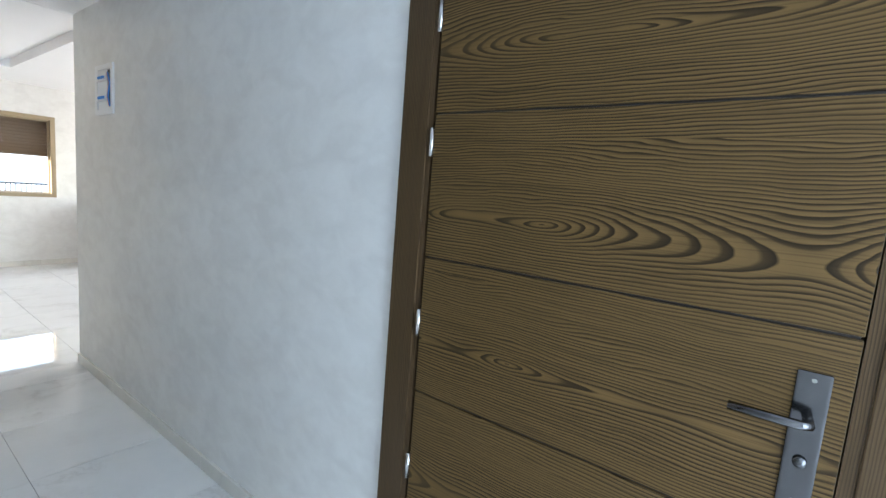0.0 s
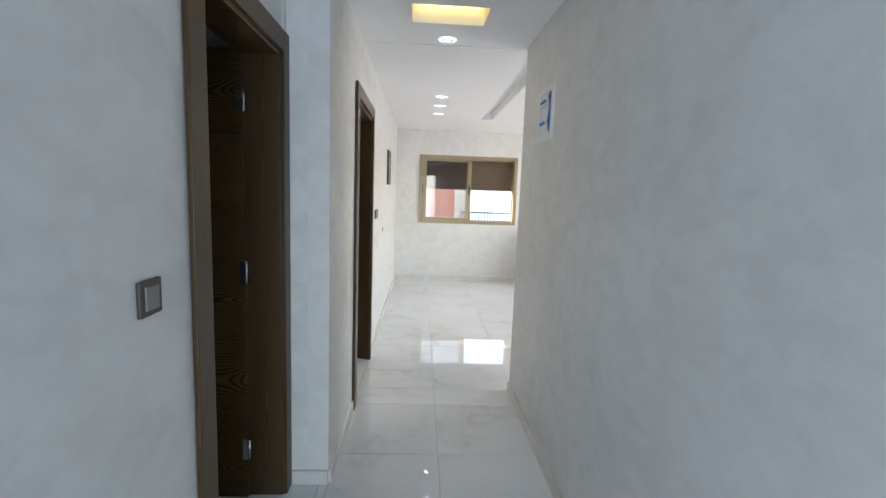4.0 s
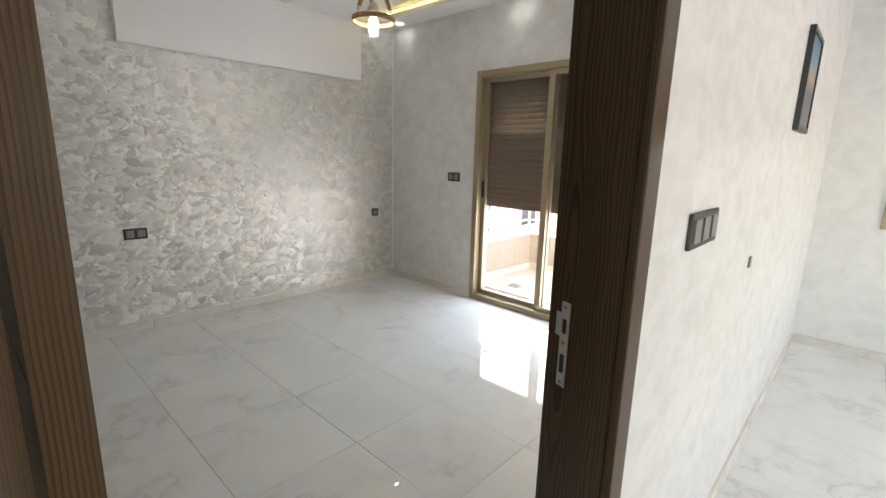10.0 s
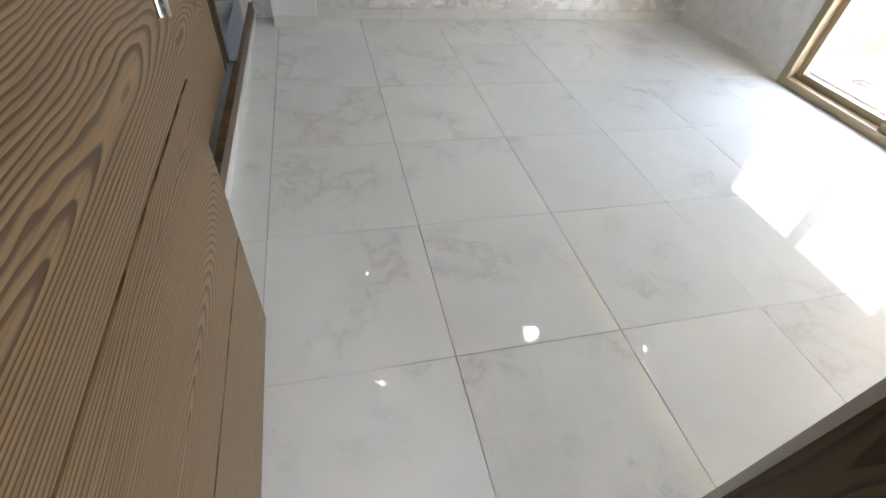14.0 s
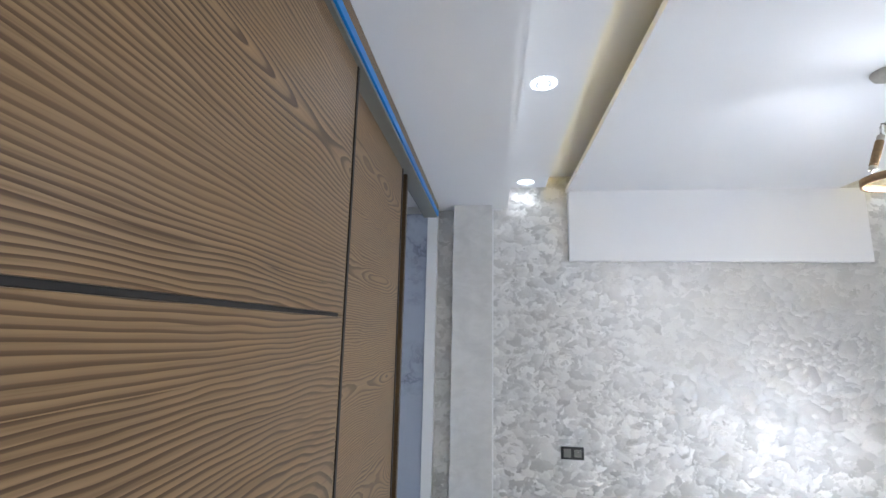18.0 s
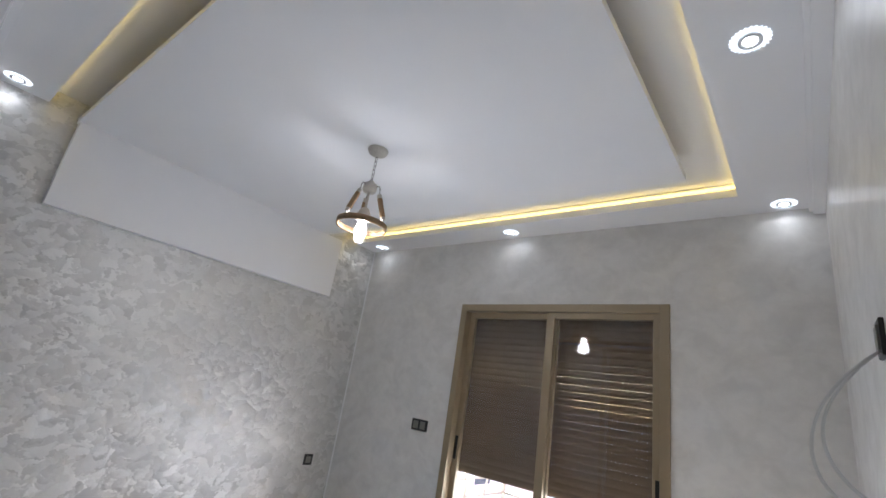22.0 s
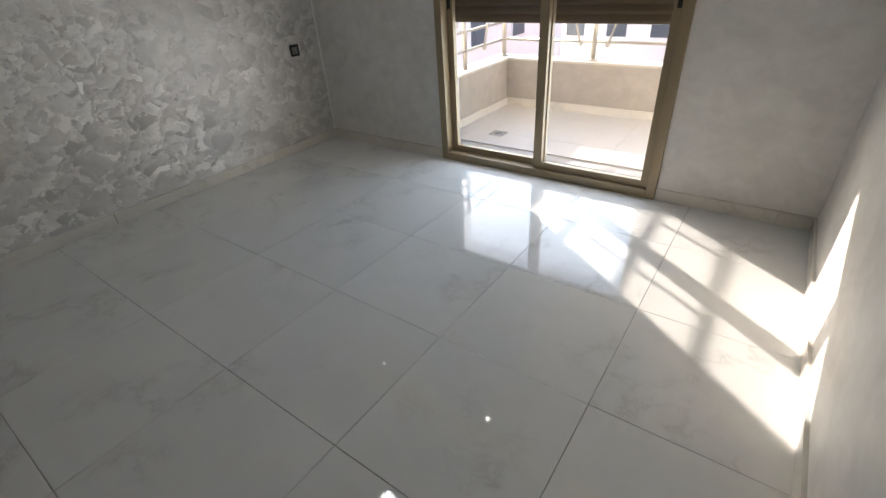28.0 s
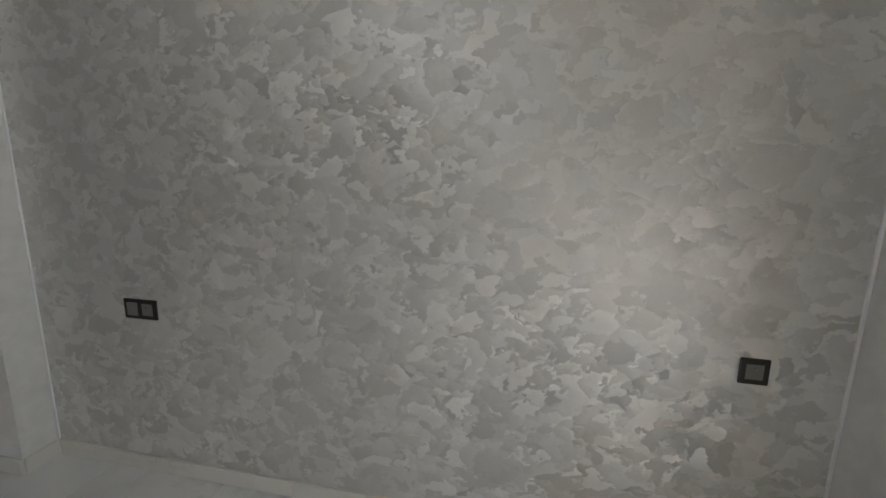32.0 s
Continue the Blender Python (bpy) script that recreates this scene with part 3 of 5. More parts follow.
def leaf_panel(parent, width, material, axis, thick=0.04, height=2.035, z0=0.008, grooves=GROOVES):
    """Planks of a grooved leaf, from 0 to width along the axis, centred on the leaf's plane."""
    core = part("core", box(0.004, width - 0.004, -thick / 2 + 0.006, thick / 2 - 0.006, z0, height), M_GROOVE, parent)
    edges = [z0] + grooves + [height]
    for a, b in zip(edges, edges[1:]):
        part("plank", box(0, width, -thick / 2, thick / 2, a + 0.003, b - 0.003, 0.0015), material, parent)


M_DARKCHROME = make_plain("dark_chrome", (0.12, 0.12, 0.125), 0.16, 0.05, 30, 0.01, 1.0)


def lever(parent, x, z, side, flip=1, name="handle", stocky=False):
    """A door handle on its long plate. side: which face, flip: which way the lever points."""
    metal = M_DARKCHROME if stocky else M_CHROME
    w = 0.022 if not stocky else 0.026
    h = 0.12 if not stocky else 0.13
    plate = part(name, box(x - w, x + w, side * 0.02, side * 0.029, z - h, z + h, 0.004), metal, parent, "dark chrome handle plate" if stocky else "brushed steel handle plate")
    bm = tube([(x, side * 0.028, z + 0.045), (x, side * 0.07, z + 0.045), (x - flip * 0.012, side * 0.078, z + 0.045),
               (x - flip * 0.12, side * 0.078, z + 0.045)], 0.009)
    part("lever", bm, metal, plate, "", True)
    part("lock_cylinder", rod((x, side * 0.029, z - 0.04), (x, side * 0.036, z - 0.04), 0.011), metal, plate, "", True)
    for dz in (-h + 0.015, h - 0.015):
        part("screw", rod((x, side * 0.029, z + dz), (x, side * 0.0305, z + dz), 0.004), M_GREYPL, plate)
    return plate


def hinge(parent, x, y, z):
    hg = part("hinge", rod((x, y, z - 0.05), (x, y, z + 0.05), 0.009), M_CHROME, parent, "steel hinge barrel", True)
    return hg


def key_pair(parent, x, y, z):
    bm = rod((x, y, z), (x, y + 0.03, z), 0.004)
    box(x - 0.002, x + 0.002, y + 0.012, y + 0.04, z - 0.012, z + 0.012, bm=bm)
    rod((x, y + 0.03, z - 0.012), (x, y + 0.032, z - 0.05), 0.010, bm=bm)
    rod((x + 0.004, y + 0.034, z - 0.045), (x + 0.008, y + 0.036, z - 0.085), 0.004, bm=bm)
    rod((x - 0.006, y + 0.03, z - 0.045), (x - 0.008, y + 0.03, z - 0.08), 0.004, bm=bm)
    part("key", bm, M_GREYPL, parent, "dull metal keys hanging in the lock")


# bedroom doorway: lining and casings
df = thing("door_frame", (-0.1, DY0, 0), "dark oak door lining with casings round the bedroom doorway", "door frame", "", "structure")
LW = -0.168


def splayed(x0, y0, x1, y1, x2, y2, x3, y3, z):
    """Upright prism over a four-cornered plan."""
    g = bmesh.new()
    lo_ = [g.verts.new((a, b, 0)) for a, b in ((x0, y0), (x1, y1), (x2, y2), (x3, y3))]
    hi_ = [g.verts.new((v.co.x, v.co.y, z)) for v in lo_]
    g.faces.new(lo_)
    g.faces.new(hi_)
    for i in range(4):
        k_ = (i + 1) % 4
        g.faces.new((lo_[i], lo_[k_], hi_[k_], hi_[i]))
    bmesh.ops.bevel(g, geom=g.edges[:], offset=0.002, segments=2, affect="EDGES")
    return g


YJ = DY1 - 0.075     # hall edge of the splayed north lining
part("jamb", splayed(XE, DY0 + 0.075, 0.002, DY0 + 0.005, 0.002, DY0 - 0.03, XE, DY0 - 0.02, DH), M_JAMB, df)
part("jamb", splayed(LW, DY1 - 0.01, 0.002, YJ, 0.002, DY1 + 0.0, LW, DY1 + 0.03, DH), M_JAMB, df)
part("head", box(LW, 0.002, DY0 - 0.02, DY1 + 0.02, DH - 0.03, DH + 0.01, 0.003), M_JAMB_H, df)
for xx, o in (((0.0025, 0.02), 0), ((XE - 0.014, XE - 0.001), 1)):
    part("casing", box(*xx, DY0 - 0.105, DY0 - 0.005, 0, 2.132, 0.003), M_JAMB, df)
    if not o:
        part("casing", box(*xx, YJ + 0.004, YJ + 0.066, 0, 2.132, 0.003), M_JAMB, df)
    part("casing", box(*xx, DY0 - 0.0045, (DYR + 0.02) if o else (YJ + 0.0035), DH - 0.006, 2.132, 0.003), M_JAMB_H, df)
part("stop", box(-0.118, -0.085, DY0 + 0.03, DY0 + 0.052, 0, DH - 0.031), M_JAMB, df)
# strike plate let into the north lining
M_STEEL = make_plain("satin_steel", (0.55, 0.55, 0.54), 0.35, 0.05, 30, 0.01, 0.6)
SKEW = -math.atan2(0.065, -LW)


def on_lining(bm):
    """Turn a fitting drawn on the plane y = 0 about x = 0 onto the splayed lining."""
    bmesh.ops.rotate(bm, verts=bm.verts, cent=(0, 0, 0), matrix=Matrix.Rotation(SKEW, 3, "Z"))
    bmesh.ops.translate(bm, verts=bm.verts, vec=(-0.120, DY1 - 0.0285, 0))
    return bm


sp = part("strike_plate", on_lining(box(-0.012, 0.012, -0.0022, 0.001, 0.945, 1.125, 0.001)), M_STEEL, df, "steel strike plate")
part("strike_lip", on_lining(box(-0.026, -0.0115, -0.0022, 0.0005, 1.05, 1.10, 0.001)), M_STEEL, sp)
# Black blocks on the plate imitate the shade inside its two slots.
part("latch_slot", on_lining(box(-0.005, 0.006, -0.0034, -0.0021, 1.06, 1.09)), M_GROOVE, sp)
part("bolt_slot", on_lining(box(-0.005, 0.006, -0.0034, -0.0021, 0.975, 1.015)), M_GROOVE, sp)
for zz in (0.955, 1.04, 1.115):
    part("screw", on_lining(rod((0, -0.0034, zz), (0, -0.0021, zz), 0.004)), M_GREYPL, sp)

# bedroom door leaf, open into the room
bl = thing("bedroom_door", (-0.207, 3.588, 0), "oak-veneer flush door with dark grooves, standing wide open", "door")
bl.rotation_euler = (0, 0, radians(180 + 1.0))
bpy.context.view_layer.update()


def local(ob, m):
    ob.parent = m
    ob.matrix_parent_inverse = Matrix.Identity(4)


before = set(bpy.data.objects)
leaf_panel(None, 0.785, M_LEAF, "x", grooves=[0.37, 0.785, 1.20, 1.615])
hp = lever(None, 0.745, 1.03, -1, 1)
key_pair(hp, 0.745, -0.066, 0.99)
part("edge_band", box(-0.0015, 0.0, -0.02, 0.02, 0.008, 2.035), M_JAMB)
for zz in (0.25, 0.97, 1.85):
    hg = part("hinge", rod((-0.008, -0.026, zz - 0.05), (-0.008, -0.026, zz + 0.05), 0.008), M_CHROME, None, "steel hinge with screwed flaps", True)
    part("hinge_flap", box(-0.0035, -0.0016, -0.022, 0.012, zz - 0.05, zz + 0.05), M_CHROME, hg)
for ob in set(bpy.data.objects) - before:
    if ob.parent is None:
        local(ob, bl)

# dark door standing open in the dim room
d1f = thing("side_door_frame", (XP, D1A, 0), "dark oak lining and casings of the side doorway", "door frame", "", "structure")
part("jamb", box(XP - 0.16, XP + 0.004, D1A - 0.02, D1A + 0.03, 0, DH, 0.003), M_JAMB, d1f)
part("jamb", box(XP - 0.16, XP + 0.004, D1B - 0.02, D1B + 0.03, 0, DH, 0.003), M_JAMB, d1f)
part("head", box(XP - 0.16, XP + 0.004, D1A, D1B, DH - 0.03, DH + 0.01, 0.003), M_JAMB_H, d1f)
part("casing", box(XP + 0.004, XP + 0.02, D1A - 0.085, D1A + 0.012, 0, 2.132, 0.003), M_JAMB, d1f)
part("casing", box(XP + 0.004, XP + 0.02, D1B - 0.012, D1B + 0.068, 0, 2.132, 0.003), M_JAMB, d1f)
part("casing", box(XP + 0.004, XP + 0.02, D1A + 0.0125, D1B - 0.0125, DH - 0.01, 2.132, 0.003), M_JAMB_H, d1f)
d1 = thing("side_door", (XP - 0.15, D1B - 0.028, 0), "dark walnut-veneer door with grooves, standing open into a dim room", "door")
before = set(bpy.data.objects)
leaf_panel(None, 0.72, M_DOOR, "x")
for zz in (0.25, 1.09, 1.83):
    hg = part("hinge", rod((-0.012, 0.026, zz - 0.05), (-0.012, 0.026, zz + 0.05), 0.008), M_CHROME, None, "steel hinge", True)
    part("hinge_flap", box(-0.014, 0.02, 0.021, 0.0225, zz - 0.05, zz + 0.05), M_CHROME, hg)
for ob in set(bpy.data.objects) - before:
    if ob.parent is None:
        local(ob, d1)
d1.rotation_euler = (0, 0, radians(180))

# entrance door in the hall's right wall
ef = thing("entrance_door_frame", (XR, 0.5, 0), "dark walnut lining and casings of the entrance", "door frame", "", "structure")
part("casing", box(XR - 0.014, XR, 0.535, 0.635, 0, 2.16, 0.003), M_JAMB, ef)
part("casing", box(XR - 0.014, XR, -0.565, -0.48, 0, 2.16, 0.003), M_JAMB, ef)
part("casing", box(XR - 0.014, XR, -0.48, 0.535, DH + 0.04, 2.16, 0.003), M_JAMB_H, ef)
part("jamb", box(XR - 0.010, XR + 0.17, 0.518, 0.535, 0, DH + 0.03), M_JAMB, ef)
part("jamb", box(XR - 0.010, XR + 0.17, -0.48, -0.457, 0, DH + 0.03), M_JAMB, ef)
part("head", box(XR - 0.010, XR + 0.17, -0.457, 0.518, DH + 0.01, DH + 0.04), M_JAMB_H, ef)
ed = thing("entrance_door", (XR + 0.012, 0.508, 0), "closed walnut-veneer entrance door with dark grooves", "door")
before = set(bpy.data.objects)
leaf_panel(None, 0.962, M_DOOR, "x", 0.05, 2.06)
lever(None, 0.908, 1.075, -1, 1, "handle", True)
for zz in (0.25, 0.62, 1.08, 1.61, 1.95):
    part("hinge", rod((-0.003, -0.03, zz - 0.04), (-0.003, -0.03, zz + 0.04), 0.007), M_CHROME, None, "steel hinge barrel", True)
for ob in set(bpy.data.objects) - before:
    if ob.parent is None:
        local(ob, ed)
ed.rotation_euler = (0, 0, radians(-90))


# ---- windows and shutters ----
def slat_mesh(width, pitch, slots=True):
    """Bowed slat whose upper edge is notched into light slots."""
    g = bmesh.new()
    xs, tops = [0.0], []
    k = 0.0
    while k < width - 0.001:
        e = min(width, k + 0.020)
        xs.append(e)
        tops.append(pitch + 0.0004)
        f = min(width, e + 0.010)
        if f > e:
            xs.append(f)
            tops.append(pitch - 0.0015 if slots else pitch + 0.0004)
        k = f
    prof = ((-0.003, 0.0), (-0.0075, 0.35), (-0.0065, 0.7))
    for side in (0, 1):
        last = None
        for i, t_ in enumerate(tops):
            rows = []
            for xx in (xs[i], xs[i + 1]):
                pts = [(py if side == 0 else 0.006, pz * pitch) for py, pz in prof] + [(-0.003 if side == 0 else 0.006, t_)]
                rows.append([(xx, py, pz) for py, pz in pts])
            vs = [[g.verts.new(c) for c in r] for r in rows]
            for q in range(3):
                g.faces.new((vs[0][q], vs[1][q], vs[1][q + 1], vs[0][q + 1]))
    g.verts.ensure_lookup_table()
    for i, t_ in enumerate(tops):
        a = [g.verts.new(c) for c in ((xs[i], -0.003, t_), (xs[i + 1], -0.003, t_), (xs[i + 1], 0.006, t_), (xs[i], 0.006, t_))]
        g.faces.new(a)
    bmesh.ops.remove_doubles(g, verts=g.verts[:], dist=0.0001)
    return g


def shutter(name, x0, x1, y, z0, z1, pitch=0.043, slots=True, label="", lit=0):
    """A roller shutter let down part of the way: slats with slotted joints."""
    sh = thing(name, (x0, y, z0), label, "shutter")
    w = x1 - x0
    n = int(round((z1 - z0) / pitch))
    meshes = {}
    for i in range(n):
        open_ = i > 2
        if open_ not in meshes:
            ob = part("slat", slat_mesh(w, pitch, open_), M_SLAT, sh)
            ob.matrix_parent_inverse = Matrix.Identity(4)
            meshes[open_] = ob.data
        else:
            ob = new("slat", meshes[open_])
            ob.parent = sh
        ob.location = (0, 0, i * pitch)
    return sh


def frame_boxes(x0, x1, z0, z1, y0, y1, t):
    return [(x0, x0 + t, y0, y1, z0, z1), (x1 - t, x1, y0, y1, z0, z1), (x0 + t, x1 - t, y0, y1, z1 - t, z1), (x0 + t, x1 - t, y0, y1, z0, z0 + t)]


def sliding_unit(name, x0, x1, z0, z1, y, zdown, label, low_sill=False, t=0.055, slid=False):
    """Two-leaf sliding unit in bronze aluminium with a roller shutter behind."""
    u = tagged(new(name), label, "door" if low_sill else "window", "", "structure")
    u.location = (x0, y, z0)
    bpy.context.view_layer.update()
    fr = part("window_frame", boxes(frame_boxes(x0, x1, z0, z1, y - 0.018, y + 0.10, t), 0.004), M_ALU, u)
    part("inner_lip", boxes(frame_boxes(x0 + t - 0.001, x1 - t + 0.001, z0 + t - 0.001, z1 - t + 0.001, y + 0.055, y + 0.098, 0.014), 0.002), M_ALU, u)
    xm = (x0 + x1) / 2
    a0, a1, b0, b1 = x0 + t * 0.75, xm + 0.032, xm - 0.032, x1 - t * 0.75
    if slid:
        b0, b1 = a0 + 0.025, a1 + 0.018
    for k, (p, q, yy) in enumerate(((a0, a1, y + 0.052), (b0, b1, y + 0.010))):
        s = part("sash", boxes(frame_boxes(p, q, z0 + t * 0.7, z1 - t * 0.7, yy, yy + 0.034, 0.058), 0.003), M_ALU, u)
        part("pane", box(p + 0.05, q - 0.05, yy + 0.014, yy + 0.020, z0 + t * 0.7 + 0.05, z1 - t * 0.7 - 0.05), M_TINT if slid else M_GLASS, s, shadow=False)
        hx = p + 0.029 if k == 0 else q - 0.029
        zc = z0 + (z1 - z0) * 0.5 if not low_sill else 1.09
        part("pull", box(hx - 0.012, hx + 0.012, yy - 0.004, yy + 0.002, zc - 0.08, zc + 0.08, 0.002), M_BLACK, s, "black recessed pull")
    return u


sliding_unit("balcony_door", B[0], B[1], 0.0, B[3], YN, 0.97, "bronze aluminium sliding balcony door with two glass leaves", True)
shutter("roller_shutter", B[0] + 0.03, B[1] - 0.03, YN + 0.165, 0.92, B[3] - 0.0, 0.0478, label="brown slatted roller shutter let down half way behind glass")
sliding_unit("window_1", W1[0], W1[1], W1[2], W1[3], YF, 1.55, "bronze aluminium sliding window, both panes slid to one side", slid=True)
shutter("roller_shutter", W1[0] + 0.03, W1[1] - 0.03, YF + 0.165, 1.53, W1[3], 0.043, label="brown slatted roller shutter half down in a sunlit window")
sliding_unit("window_2", W2[0], W2[1], W2[2], W2[3], YF, 1.55, "bronze aluminium sliding kitchen window")
shutter("roller_shutter", W2[0] + 0.03, W2[1] - 0.03, YF + 0.165, 1.42, W2[3], 0.043, label="brown slatted roller shutter half down over the worktop")
structure("balcony_sill", box(B[0], B[1], YN + 0.10, YN + 0.34, -0.02, 0.015, 0.003), M_SILL, "grey marble sill below the balcony door", "sill")

# ---- wardrobe ----
WX0, WX1 = -0.91, -3.56
wr = thing("wardrobe", (-2.3, YS, 0), "built-in oak sliding wardrobe, one side open on a marble-patterned lining", "wardrobe")
part("plinth", box(WX1, WX0, YS - 0.02, YS - 0.001, 0.0, 0.075), M_SKIRT, wr, "cream marble plinth")
part("bottom_rail", box(WX1, WX0, YS - 0.03, YS + 0.004, 0.0755, 0.15, 0.003), M_JAMB_H, wr)
part("header", box(WX1, WX0, YS - 0.03, YS + 0.004, 2.455, 2.548, 0.003), M_OAK, wr)
part("track", box(WX1 + 0.02, WX0, YS - 0.10, YS - 0.004, 2.42, 2.454), M_GREYPL, wr, "grey sliding track")
part("film", box(WX1 + 0.02, WX0, YS - 0.004, YS + 0.006, 2.432, 2.466, 0.002), M_BLUE, wr, "torn blue protective film on the track")
part("end_panel", box(WX1, WX1 + 0.022, YS - 0.62, YS - 0.075, 0.15, 2.45), M_LINING, wr, "blue-grey marble-patterned lining")
part("end_post", box(WX1, WX1 + 0.03, YS - 0.0745, YS - 0.001, 0.15, 2.45, 0.002), M_WHITE, wr, "white end post")
part("back_panel", box(WX1 + 0.022, WX0, YS - 0.64, YS - 0.62, 0.15, 2.45), M_LINING, wr, "blue-grey marble-patterned lining")
part("divider", box(-2.56, -2.54, YS - 0.6, YS - 0.12, 0.15, 2.42), M_LINING, wr)
for (p, q, yy) in ((-1.545, -0.92, YS - 0.05), (-2.48, -1.52, YS - 0.09)):
    sd = part("sliding_door", box(p, q, yy, yy + 0.03, 0.15, 2.432, 0.002), M_OAK, wr)
    part("edge_strip", box(p - 0.014, p, yy - 0.002, yy + 0.034, 0.15, 2.432), M_GROOVE, sd)
part("inner_post", box(-2.60, -2.565, YS - 0.09, YS - 0.05, 0.15, 2.432, 0.003), M_JAMB, wr)
part("sill_track", box(WX1 + 0.03, -2.565, YS - 0.10, YS - 0.012, 0.15, 0.165), M_CHROME, wr, "aluminium floor track")


# ---- electrical fittings ----
def plate(name, at, normal, gangs, label, socket=(), material=None):
    """Wall plate of 80 mm gangs; normal is '+x', '-x' or '-y'."""
    material = material or M_BLACK
    e = thing(name, (0, 0, 0), label, "switch" if not socket else "socket")
    w = 0.012 + 0.072 * gangs
    before = set(bpy.data.objects)
    part("surround", box(-w / 2, w / 2, -0.010, 0.0, -0.042, 0.042, 0.003), material)
    for g in range(gangs):
        cx = -w / 2 + 0.006 + 0.072 * (g + 0.5)
        if g in socket:
            bm = lathe([(0.0, -0.002), (0.019, -0.002), (0.021, 0.0), (0.023, 0.0)], 20)
            bmesh.ops.rotate(bm, verts=bm.verts, matrix=Matrix.Rotation(radians(90), 3, "X"))
            bmesh.ops.translate(bm, verts=bm.verts, vec=(cx, -0.0125, 0))
            box(cx - 0.025, cx + 0.025, -0.012, -0.009, -0.025, 0.025, 0.001, bm=bm)
            ob = part("socket_face", bm, M_GREYPL)
            part("pin", rod((cx, -0.011, 0.012), (cx, -0.021, 0.012), 0.0025), M_CHROME, ob)
        else:
            bm = box(cx - 0.025, cx + 0.025, -0.014, -0.009, -0.028, 0.028, 0.002)
            part("rocker", bm, M_GREYPL)
    for ob in set(bpy.data.objects) - before:
        if ob.parent is None:
            local(ob, e)
    e.location = at
    e.rotation_euler = (0, 0, radians({"-y": 0, "+x": 90, "-x": -90}[normal]))
    bpy.context.view_layer.update()
    return e


plate("wall_switch", (XP, 1.547, 1.205), "+x", 1, "dark brown single rocker switch on the hall wall", material=M_BROWNPL)
plate("wall_switch", (0.0, 4.76, 1.25), "+x", 3, "dark brown triple rocker switch beside the doorway", material=M_BROWNPL)
plate("bed_socket", (XW, 4.398, 0.761), "+x", 2, "black double plate with switch and socket on the accent wall", (1,))
plate("bed_socket", (XW, 6.667, 0.759), "+x", 1, "black single socket near the corner", (0,))
plate("balcony_switch", (-2.755, YN, 1.19), "-y", 2, "black double switch plate beside the balcony door")
plate("kitchen_socket", (3.37, YF, 0.45), "-y", 1, "black square socket under the worktop", (0,))
TVY, TVZ, STY, STZ = 5.42, 1.70, 5.10, 1.345
tvp = plate("tv_outlet", (XE, TVY, TVZ), "-x", 1, "black outlet plate with loose white cables hanging out")
part("cable_stub", box(XE - 0.014, XE, STY - 0.006, STY + 0.006, STZ - 0.006, STZ + 0.006), M_WHITE, tvp)


def loop(out, low):
    """A cable that springs off the wall and curls back down to the stub."""
    pts = []
    for i in range(29):
        a = i / 28
        b = math.sin(math.pi * a)
        pts.append((XE - 0.012 - out * b ** 0.8, TVY - 0.01 + (STY - TVY) * a + 0.05 * math.sin(2 * math.pi * a), TVZ - 0.03 + (STZ - TVZ + 0.03) * a ** 0.85 - low * math.sin(math.pi * a) * a))
    return pts


M_CABLE = make_plain("pale_cable_sheath", (0.62, 0.62, 0.61), 0.45, 0.04)
part("cable", tube(loop(0.115, 0.05), 0.0035), M_CABLE, tvp, "loose pale grey cable", True)
part("cable", tube(loop(0.135, 0.10), 0.0035), M_CABLE, tvp, "loose pale grey cable", True)

# small outlet stub left open in the living wall
op = thing("outlet_hole", (0, 5.5, 1.05), "small bare cable outlet in the plaster wall", "outlet")
part("ring", box(-0.001, 0.006, 5.48, 5.515, 1.03, 1.07, 0.002), M_GREYPL, op)

# fuse box
fb = thing("fuse_box", (XR, 3.0, 1.9), "open white fuse box with blue breakers and wires", "fuse box")
FY0, FY1, FZ0, FZ1 = 2.985, 3.285, 1.785, 2.085
part("frame", boxes([(XR - 0.012, XR, FY0, FY0 + 0.035, FZ0, FZ1), (XR - 0.012, XR, FY1 - 0.035, FY1, FZ0, FZ1),
                     (XR - 0.012, XR, FY0 + 0.035, FY1 - 0.035, FZ1 - 0.03, FZ1), (XR - 0.012, XR, FY0 + 0.035, FY1 - 0.035, FZ0, FZ0 + 0.03)], 0.002), M_WHITE, fb)
part("back", box(XR - 0.004, XR - 0.0005, FY0 + 0.03, FY1 - 0.03, FZ0 + 0.03, FZ1 - 0.03), M_WHITE, fb)
# No hole is cut; a black block gives the wiring slot's darkness.
part("open_slot", box(XR - 0.008, XR - 0.0045, FY0 + 0.04, FY0 + 0.09, FZ0 + 0.06, FZ1 - 0.035), M_GROOVE, fb, "black block imitating the shade in the open wiring slot")
for zr in (1.875, 1.995):
    rail = part("breaker_row", box(XR - 0.018, XR - 0.0045, FY0 + 0.105, FY1 - 0.045, zr - 0.008, zr + 0.03, 0.002), M_WHITE, fb)
    for i in range(4):
        yy = FY0 + 0.113 + i * 0.028
        part("breaker_toggle", box(XR - 0.026, XR - 0.0185, yy, yy + 0.014, zr + 0.002, zr + 0.018, 0.001), M_BLUE, rail, "blue breaker toggle")
for j, (c, o) in enumerate(((M_BLUE, 0.0), (M_FACADE_P, 0.01))):
    part("wire", tube([(XR - 0.009, FY0 + 0.05 + o, 1.83), (XR - 0.016, FY0 + 0.06 + o, 1.89), (XR - 0.010, FY0 + 0.048 + o, 1.97), (XR - 0.015, FY0 + 0.07 + o, 2.03)], 0.004), c, fb)

